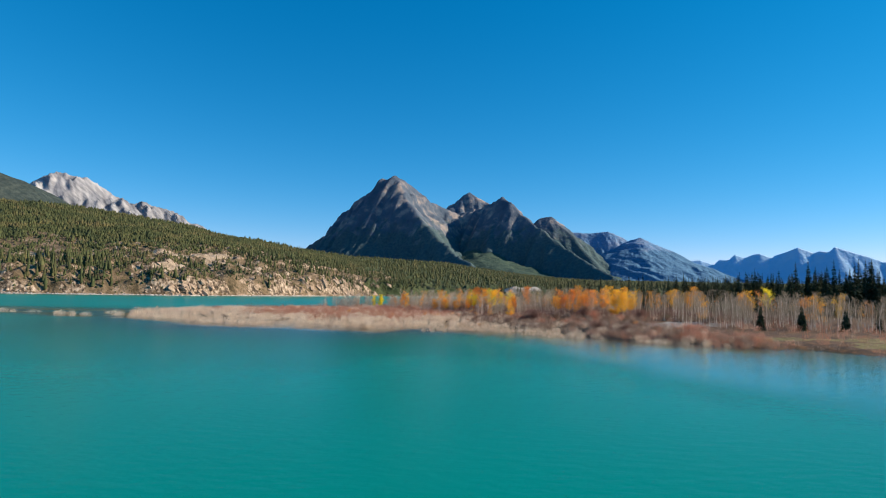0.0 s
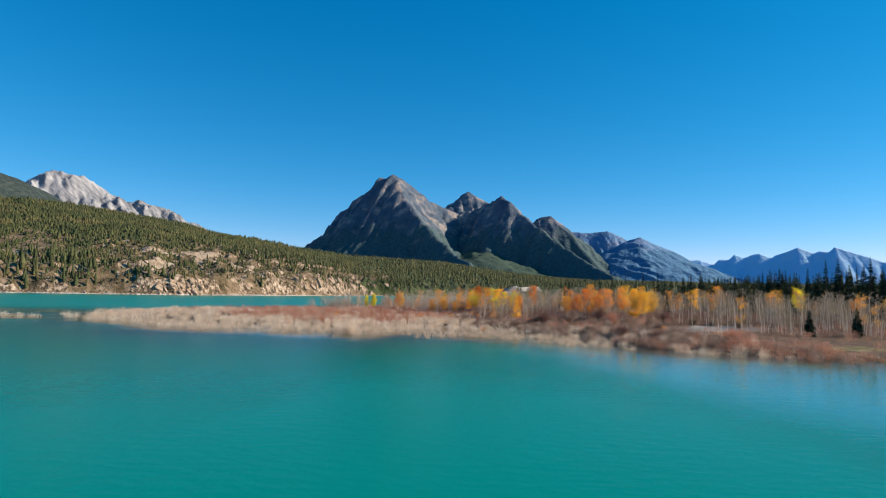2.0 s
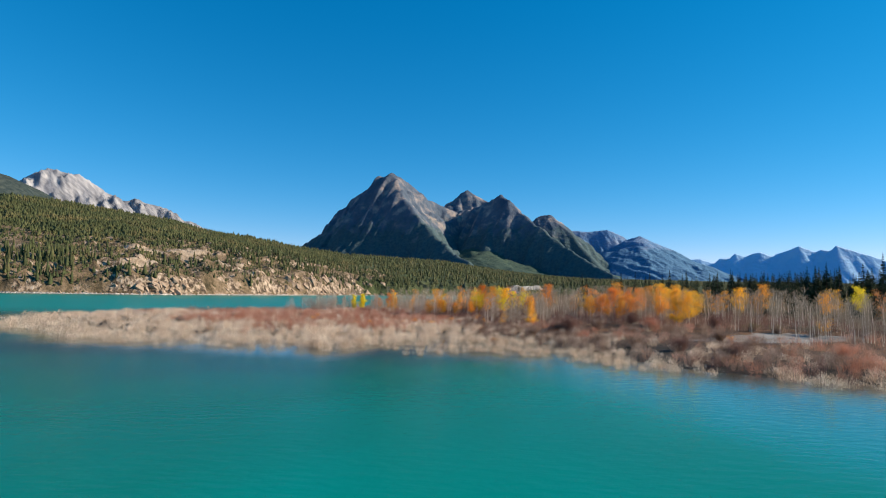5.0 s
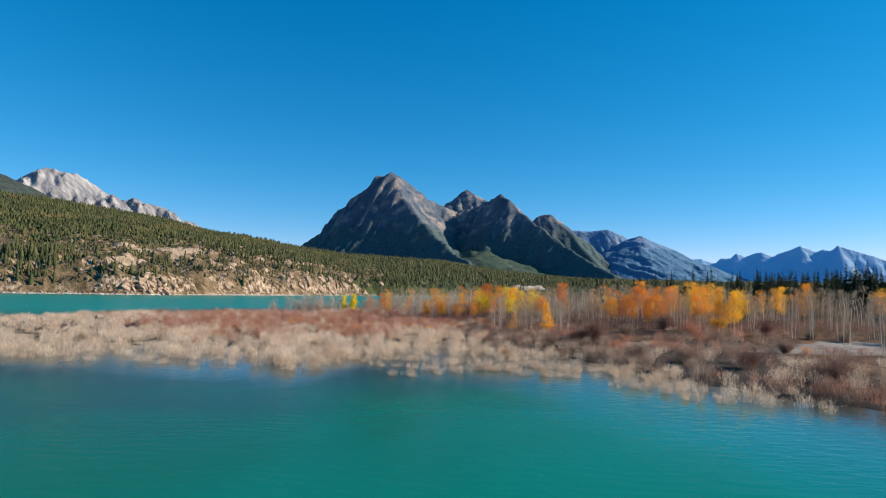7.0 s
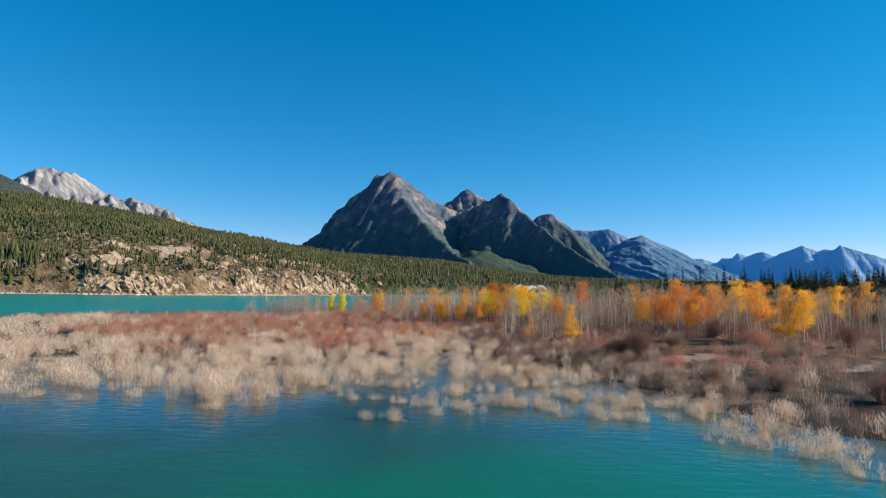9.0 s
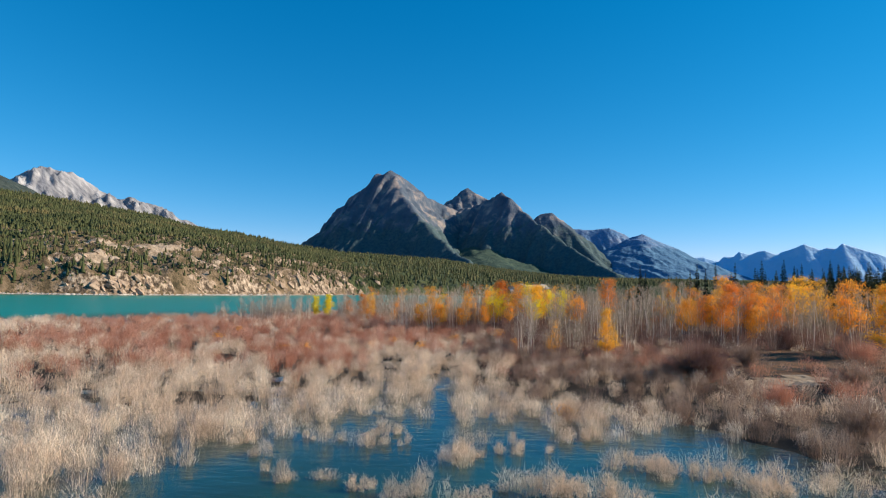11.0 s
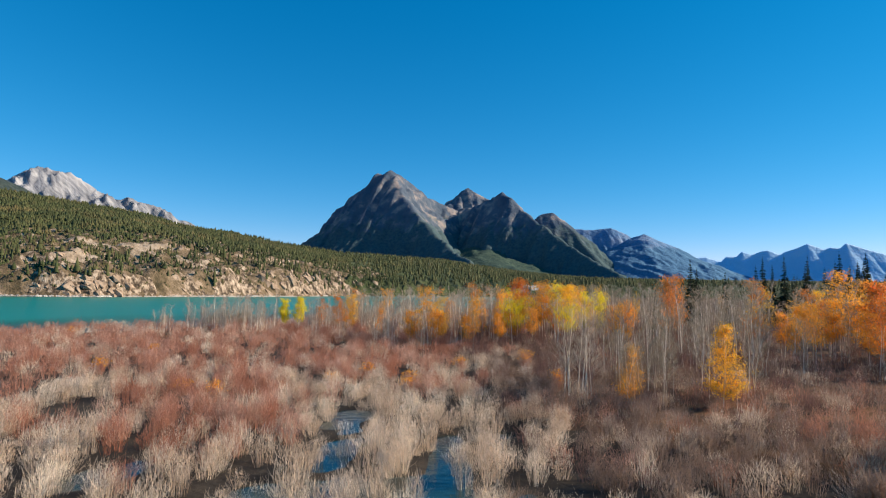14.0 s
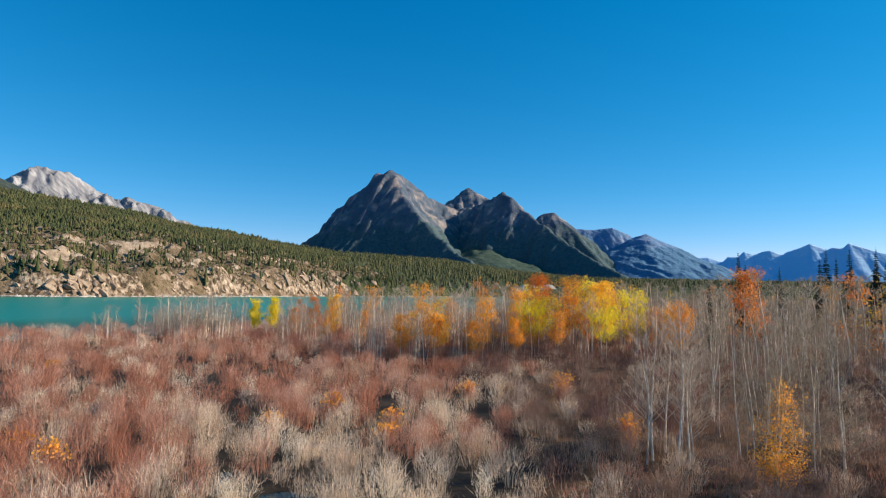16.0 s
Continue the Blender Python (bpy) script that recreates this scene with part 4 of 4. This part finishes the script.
def far_wood(name, label, spots, mats):
    """The wood behind, too thick to count: stems, branches and leaves joined by look."""
    shapes = [aspen_shape(random.Random(300 + i), 10, 0 if i < 4 else 55, 1 + i % 2, 0.95, 20, 19, 0.15, 0.024, 0.2, 1.15) for i in range(7)]
    arrays = []
    for t, w, l in shapes:
        row = []
        for v, f in (joined(t), w, l or ([], [])):
            f = [q if len(q) == 4 else (*q, q[2]) for q in f]
            tri = [q[:3] for q in f] + [(q[0], q[2], q[3]) for q in f if q[2] != q[3]]
            row.append((np.array([tuple(p) for p in v], np.float32).reshape(-1, 3), np.array(tri, np.int32).reshape(-1, 3)))
        arrays.append(row)
    vs, fs, ms, base = [], [], [], 0
    for x, y, size, turn, kind, leaf in spots:
        c, s = math.cos(turn) * size, math.sin(turn) * size
        z = float(height(x, y))
        for j, (v, f) in enumerate(arrays[kind]):
            if len(v):
                vs.append(np.stack([x + v[:, 0] * c - v[:, 1] * s, y + v[:, 0] * s + v[:, 1] * c, z + v[:, 2] * size], 1))
                fs.append(f + base)
                ms.append(np.full(len(f), j if j < 2 else 2 + leaf))
                base += len(v)
    ob = new(name, mesh_of(name, np.concatenate(vs), np.concatenate(fs), mats, False, np.concatenate(ms)))
    return tagged(ob, label, "woodland", kind="stuff")


spots = []
for n, x0, x1, y0, y1, size, share in ((170, 24, 115, 207, 262, 0.8, 0.14), (150, 64, 130, 152, 212, 0.78, 0.1), (130, 90, 190, 140, 250, 0.84, 0.1), (170, -22, 60, 250, 300, 0.8, 0.16), (60, 60, 240, 240, 300, 0.9, 0.2)):
    for _ in range(n):
        spots.append((rt.uniform(x0, x1), rt.uniform(y0, y1), size * rt.uniform(0.7, 1.15), rt.uniform(0, 6.28), rt.randrange(4, 7) if rt.random() < share else rt.randrange(4), rt.choice((0, 1, 1, 2, 2))))
far_wood("aspen_wood", "thick leafless aspen wood with scattered orange and golden crowns", spots, [BARK, TWIG, LEAF["golden"], LEAF["orange"], LEAF["russet"], LEAF["lime"]])


def spruce_wood():
    """The dark spruces behind the aspens, too thick to count."""
    shapes = [spruce(400 + i, 15, 1.9 + 0.3 * i, "tall dark green spruce") for i in range(4)]
    made = []
    for tree in shapes:
        crown = next(c for c in tree.children if c.name.startswith("crown"))
        v = np.array([tuple(p.co) for p in crown.data.vertices], np.float32)
        made.append((v, np.array([tuple(p.vertices) for p in crown.data.polygons], np.int32)))
        for o in (*tree.children, tree):
            bpy.data.objects.remove(o)
    vs, fs, base = [], [], 0
    for i in range(230):
        y = rt.uniform(262, 325)
        x = rt.triangular(74, 235, 150) + 0.25 * (y - 290)
        size = (0.82 + 0.5 * min(1, max(0, (x - 85) / 80))) * rt.uniform(0.72, 1.1)
        v, f = rt.choice(made)
        a = rt.uniform(0, 6.28)
        c, d = math.cos(a) * size, math.sin(a) * size
        vs.append(np.stack([x + v[:, 0] * c - v[:, 1] * d, y + v[:, 0] * d + v[:, 1] * c, float(height(x, y)) - 0.3 + v[:, 2] * size], 1))
        fs.append(f + base)
        base += len(v)
    tagged(new("spruce_wood", mesh_of("spruce_wood", np.concatenate(vs), np.concatenate(fs), [NEEDLE])), "dark green spruce wood behind the aspens", "woodland", kind="stuff")


spruce_wood()


# ---- the far forest ----
def conifers(rng, x, y, z, tall, wide):
    """Many small conifers in one mesh: three ragged tiers each."""
    n = len(x)
    v, f = [], []
    base = 0
    for z0, z1, w in ((0.1, 0.8, 1.0), (0.4, 1.0, 0.74)):
        a = rng.uniform(0, 6.28, n)[:, None] + np.arange(5)[None, :] * 1.2566
        q = wide[:, None] * w * rng.uniform(0.6, 1.25, (n, 5))
        p = np.empty((n, 6, 3), np.float32)
        p[:, :5, 0], p[:, :5, 1] = x[:, None] + np.cos(a) * q, y[:, None] + np.sin(a) * q
        p[:, :5, 2] = z[:, None] + tall[:, None] * (z0 + rng.uniform(-0.05, 0.05, (n, 5)))
        p[:, 5, 0], p[:, 5, 1], p[:, 5, 2] = x, y, z + tall * z1
        v.append(p.reshape(-1, 3))
        t = np.stack([np.stack([np.full(5, 5), np.arange(5), (np.arange(5) + 1) % 5], 1)] * n) + (np.arange(n) * 6)[:, None, None] + base
        f.append(t.reshape(-1, 3))
        base += n * 6
    return np.concatenate(v), np.concatenate(f)


def hill_trees(n, az0, az1, u0, u1, tall, dense, grain=45.0, wide=0.17):
    az = np.radians(rng.uniform(az0, az1, n))
    u = u0 + (u1 - u0) * rng.uniform(0, 1, n) ** 0.8
    r = np.interp(np.degrees(az), SHORE_AZ, SHORE_R) + u
    x, y = np.sin(az) * r, 72 + np.cos(az) * r
    ok = (fbm(x / grain, y / grain, 91) + rng.uniform(-0.12, 0.12, n) < dense(u)) & (u > 3) & ~clearing(x, y)
    x, y = x[ok], y[ok]
    h = tall * np.clip(rng.lognormal(-0.05, 0.35, len(x)), 0.35, 1.7)
    return x, y, height(x, y) - 0.5, h, h * rng.uniform(0.7, 1.35, len(x)) * wide


sets = [hill_trees(1300, -36, -3, 6, 130, 6.8, lambda u: 0.47 + 0.04 * u / 160, 26.0, 0.15),
        hill_trees(1000, -47, -33, 6, 150, 9.0, lambda u: 0.54 + 0 * u, 26.0, 0.125),
        hill_trees(5600, -47, -3, 8, 190, 3.6, lambda u: 0.48 + 0.08 * u / 160, 15.0, 0.28),
        hill_trees(33000, -47, -8, 165, 560, 4.2, lambda u: 0.48 + 0.22 * np.clip((u - 165) / 70, 0, 1), 30.0, 0.3),
        hill_trees(17000, -46, -5, 2, 175, 1.25, lambda u: 0.54 + 0 * u, 9.0, 0.62),
        hill_trees(14000, -20, 22, 100, 1500, 5.0, lambda u: 0.66 + 0 * u, 60.0, 0.32),
        hill_trees(4000, -6, 42, 6, 900, 9, lambda u: 0.75 + 0 * u)]
cx, cy, cz, ch, cw = [np.concatenate(a) for a in zip(*sets)]
cv, cf = conifers(rng, cx, cy, cz, ch, cw)
tagged(new("conifer_forest", mesh_of("conifer_forest", cv, cf, [PINE])), "dense olive-green pine forest over the rocky hillside", "forest", kind="stuff")


# ---- rocks ----
def rock(r):
    """An angular slab of split rock."""
    bm = bmesh.new()
    for _ in range(13):
        bm.verts.new((r.uniform(-1, 1), r.uniform(-0.75, 0.75), r.uniform(-0.6, 0.75)))
    hull = bmesh.ops.convex_hull(bm, input=bm.verts)
    loose = [v for v in bm.verts if not v.link_faces]
    bmesh.ops.delete(bm, geom=loose, context="VERTS")
    bmesh.ops.bevel(bm, geom=bm.edges[:], offset=0.05, segments=1, affect="EDGES")
    me = bpy.data.meshes.new("rock")
    bm.to_mesh(me)
    bm.free()
    me.materials.append(ROCK)
    return me


rr = random.Random(12)
shapes = [rock(rr) for _ in range(14)]
for i in range(230):
    if i < 75:       # the broken crags above the water
        az, up, size = rr.triangular(-17.5, -4.5, -11.5), rr.uniform(1, 34), rr.uniform(3.0, 7.5)
    elif i < 105:    # the notched headland
        az, up, size = rr.gauss(-26.4, 1.1), rr.uniform(0, 9), rr.uniform(2.6, 5.5)
    elif i < 165:    # the slabs under the bench
        az, up, size = rr.uniform(-29, -19), rr.uniform(45, 120), rr.uniform(2.0, 4.6)
    else:
        az, up, size = rr.uniform(-44, -5), rr.choice((rr.uniform(1, 8), rr.uniform(4, 60))), rr.uniform(1.2, 3.0)
    r_ = float(np.interp(az, SHORE_AZ, SHORE_R)) + up
    x, y = math.sin(radians(az)) * r_, 72 + math.cos(radians(az)) * r_
    ob = new("rock", shapes[i % 14])
    ob.matrix_world = pose(x, y, max(float(height(x, y)), 0) - 0.3 * size, rr.uniform(-25, 25), rr.uniform(15, 55), -az + rr.uniform(-40, 40)) @ Matrix.Diagonal((size, size * 0.8, size * rr.uniform(0.55, 1.25 if i < 105 else 0.9), 1))
    tagged(ob, "angular tan rock outcrop on the lakeside hill", "rock", "rocks on the hillside")


def shore_band():
    """The pale mineral line that the lake leaves along the far shore."""
    v, f = [], []
    n = 700
    rb = random.Random(3)
    for i in range(n):
        az = radians(-60 + 62 * i / (n - 1))
        lo, hi = 400.0, 1200.0
        rs = np.linspace(lo, hi, 801)
        z = hill(np.sin(az) * rs, 72 + np.cos(az) * rs)
        r0 = float(rs[np.argmax(z > 0.02)])
        w = rb.uniform(0.6, 1.3)
        for d, h in ((-2.2, -0.3), (-1.6, 0.35 * w), (0.0, 0.9 * w), (2.2, 1.2 * w), (4.5, 0.4)):
            v.append((math.sin(az) * (r0 + d), 72 + math.cos(az) * (r0 + d), h))
    for i in range(n - 1):
        for k in range(4):
            a = i * 5 + k
            f.append((a, a + 5, a + 6, a + 1))
    return tagged(new("shore_band", mesh_of("shore_band", v, f, [PALE_CLIFF], True)), "pale mineral line along the far lake shore", "shore", kind="structure")


shore_band()


def cliff_face(name, label, x0, y0, x1, y1, low, high, n, mat):
    """A fluted bank of pale earth: upright ribs of uneven depth, leaning back to a ragged rim."""
    r = random.Random(5)
    rows, back = 7, 3
    v, f = [], []
    d = Vector((x1 - x0, y1 - y0, 0))
    out = Vector((d.y, -d.x, 0)).normalized()
    for i in range(n):
        t = i / (n - 1)
        rib = r.uniform(0, 3.5) + 2.5 * math.sin(9 * t)
        rim = low + (high - low) * min(1, 3.2 * t + 0.3, 3.6 * (1 - t) + 0.25) + 0.8 * math.sin(11 * t) + 0.7 * math.sin(27 * t + 1) + r.uniform(-0.6, 0.6)
        for k in range(rows):
            s = k / (rows - 1)
            p = Vector((x0, y0, 0)) + d * t + out * (rib * (1 - s * s) - 7 * s + 6)
            v.append((p.x, p.y, low + (rim - low) * s))
        for k in range(1, back + 1):
            q = p - out * 22 * k
            v.append((q.x, q.y, rim - (rim - low) * 0.3 * k + r.uniform(-0.5, 0.5)))
    rows += back
    for i in range(n - 1):
        for k in range(rows - 1):
            a = i * rows + k
            f.append((a, a + rows, a + rows + 1, a + 1))
    me = bpy.data.meshes.new(name)
    me.from_pydata(v, [], f)
    me.materials.append(mat)
    me.update()
    return tagged(new(name, me), label, "cliff", kind="structure")


cliff_face("pale_bank", "pale fluted earth cliff above the far woods", 112, 1045, 196, 1105, 5, 19, 90, PALE_CLIFF)


# ---- willow bushes ----
def bush(seed, tall, wide, mat, label, stems=420, leaf=None):
    r = np.random.default_rng(seed)
    a, tilt = r.uniform(0, 6.283, stems), np.abs(r.normal(0, 0.5, stems))
    h = tall * r.uniform(0.6, 1.05, stems) * np.cos(np.clip(tilt, 0, 1.2)) ** 0.4
    reach = np.sin(np.clip(tilt, 0, 1.25)) * wide * 0.62
    bx, by = np.cos(a) * wide * 0.12 * r.uniform(0, 1, stems), np.sin(a) * wide * 0.12 * r.uniform(0, 1, stems)
    tx, ty = bx + np.cos(a) * reach, by + np.sin(a) * reach
    base, tip = np.stack([bx, by, np.full(stems, -0.1)], 1), np.stack([tx, ty, h], 1)
    seg = [(base, tip, 0.012)]
    for j in range(8):
        t = r.uniform(0.25, 0.95, (stems, 1))
        q = base + (tip - base) * t
        seg.append((q, q + (tip - base) * 0.16 + r.normal(0, 0.1 * tall, (stems, 3)) * np.array([1, 1, 0.7]), 0.009))
    vs = []
    for p, q, w in seg:
        f = r.uniform(0, 3.14, stems)
        o = np.stack([np.cos(f) * w, np.sin(f) * w, np.zeros(stems)], 1)
        vs.append(np.stack([p - o, p + o, q], 1).reshape(-1, 3))
    v = np.concatenate(vs)
    thing = new("willow_bush")
    ob = new("branchwork", mesh_of("branchwork", v, np.arange(len(v)).reshape(-1, 3), [mat]))
    ob.parent = thing
    tagged(ob, kind="stuff")
    if leaf:
        rl = random.Random(seed)
        ends = [Vector(tip[i]) for i in range(0, stems, 3)]
        crown = part("crown", leaf_cards(rl, ends, 4, 0.12, 0.07), leaf, thing)
        tagged(crown, "last autumn leaves", kind="stuff")
    return tagged(thing, label, "shrub", "willow bushes")


for i, (x, y, tall, wide) in enumerate(((27, 172.6, 3.9, 6.6), (24.8, 174.5, 2.6, 3.4), (19.1, 169.5, 2.0, 2.6), (23.7, 173, 2.2, 2.4), (46.7, 193, 3.2, 5), (38.5, 168.6, 2.4, 5.5), (61, 181, 3.4, 4.6), (45.5, 177, 3.2, 4.4), (27.5, 152, 2.6, 4.6),
                                        (37.7, 143.2, 2.6, 4.6), (47.2, 139.8, 2.4, 5), (27, 160, 2.2, 3.5), (26.5, 174, 2.4, 3.6), (33, 150, 2.2, 4), (42, 134, 2.2, 4.5), (55, 131, 2.4, 5), (35, 180, 2.6, 4), (52, 160, 2.2, 4), (16, 178, 1.6, 2.5))):
    b_ = bush(200 + i, tall, wide, DARKTWIG if i in (0, 4, 6, 9, 14) else RUST if i % 4 == 3 else GREYTWIG, "leafless brown willow bush on the bank", 900 if tall > 3.5 else 480)
    b_.matrix_world = pose(x, y, float(height(x, y)), 0, 0, i * 47)
for i, (x, y, tall) in enumerate(((10.3, 158.3, 1.0), (-16, 191.6, 1.6), (-1.4, 202, 1.3), (-8.6, 200.5, 1.3), (-1.3, 198.6, 1.2), (-5.8, 206, 1.5), (3.9, 211, 1.6), (11.4, 195.5, 1.8), (10.6, 208.4, 2.2), (-19.7, 194.6, 1.4), (-34, 219, 1.6), (-32, 204, 1.6), (50, 152, 1.6), (-60, 244, 1.8))):
    b_ = bush(240 + i, tall, 1.6, RUST, "small willow shrub with orange leaves in the marsh", 120, LEAF["orange"])
    b_.matrix_world = pose(x, y, max(float(height(x, y)), -0.1), 0, 0, i * 31)


# ---- lone tufts in the pools ----
def tuft(seed, tall, wide):
    r = np.random.default_rng(seed)
    bx, by = r.normal(0, 0.55 * wide, 4), r.normal(0, 0.5 * wide, 4)
    v, f = blades(r, bx, by, np.zeros(4), np.array([260, 150, 110, 60]), tall * np.array([1, 0.8, 0.65, 0.5]), wide * np.array([0.8, 0.6, 0.5, 0.5]), np.full(4, 0.0095), 1.0 + 0.15 * (seed % 4))
    thing = new("reed_tuft", mesh_of("reed_tuft", v, f, [REED]))
    return tagged(thing, "lone tuft of pale dry reeds standing in a pool", "reeds", "reed tufts in the pools")


kinds = [tuft(500 + i, 0.95 + 0.2 * i, 0.55 + 0.14 * i) for i in range(5)]
# middle, spread across and along, tufts
LONE = [(-14.1, 154.1, 0.6, 0.5, 2), (-10.9, 150.4, 0.7, 0.6, 3), (-9.5, 160, 1.2, 0.6, 4), (-5.9, 151.1, 0.7, 0.5, 3), (-3.5, 150.2, 1.0, 0.4, 3), (-1.7, 152.8, 0.9, 0.5, 3), (-0.7, 141.6, 1.3, 0.9, 6), (-5.1, 144.3, 0.7, 0.4, 2),
        (2.6, 147.5, 0.9, 2.6, 9), (4.5, 142.2, 0.9, 1.2, 5), (8.2, 141.8, 1.2, 0.9, 5), (11.7, 146.6, 1.2, 0.9, 6), (13.8, 145.4, 1.5, 1.0, 7), (6.1, 149.2, 1.0, 0.5, 4), (10.6, 153.2, 1.7, 0.8, 7), (-7, 145.5, 0.4, 0.3, 1),
        (17, 143.6, 2.2, 1.0, 9), (20.5, 141.6, 2.0, 1.1, 8), (-2.7, 137, 0.9, 0.5, 3), (2.5, 138.6, 0.8, 0.5, 2), (7.4, 142.6, 1.2, 0.6, 4), (12.4, 138.9, 1.2, 0.7, 4), (15.5, 138, 1.3, 0.7, 5), (19, 133.5, 1.3, 1.0, 5), (22.5, 130, 1.4, 0.9, 6),
        (24.5, 126.5, 1.3, 0.8, 5), (27.5, 124, 1.5, 0.8, 5), (34, 128.5, 1.2, 0.7, 3), (-14.7, 139.4, 0.9, 0.5, 3), (-31.7, 143, 0.7, 0.4, 2), (-41.9, 144, 0.8, 0.5, 2), (-50.5, 145.4, 0.9, 0.5, 3), (-8.8, 147.6, 0.6, 0.4, 2), (-1, 177.5, 0.8, 1.2, 5)]
rl_ = random.Random(9)
for x, y, wide, deep, many in LONE:
    for k in range(many):
        one = copy_thing(rl_.choice(kinds), pose(x + rl_.gauss(0, wide), y + rl_.gauss(0, deep), -0.12, rl_.gauss(0, 6), rl_.gauss(0, 6), rl_.uniform(0, 360)))
        q = rl_.uniform(0.6, 1.15)
        one.scale = (q * rl_.uniform(0.8, 1.5), q * rl_.uniform(0.8, 1.3), q * rl_.uniform(0.75, 1.1))
for p in kinds:
    bpy.data.objects.remove(p)
for i, (x, y, tall, wide) in enumerate(((72, 176, 1.8, 4.5), (77, 172, 2.0, 5), (68, 179, 1.6, 4))):
    b_ = bush(270 + i, tall, wide, GREYTWIG, "olive-leaved willow bush behind the gravel", 420, LEAF["olive"])
    b_.matrix_world = pose(x, y, float(height(x, y)), 0, 0, i * 31)
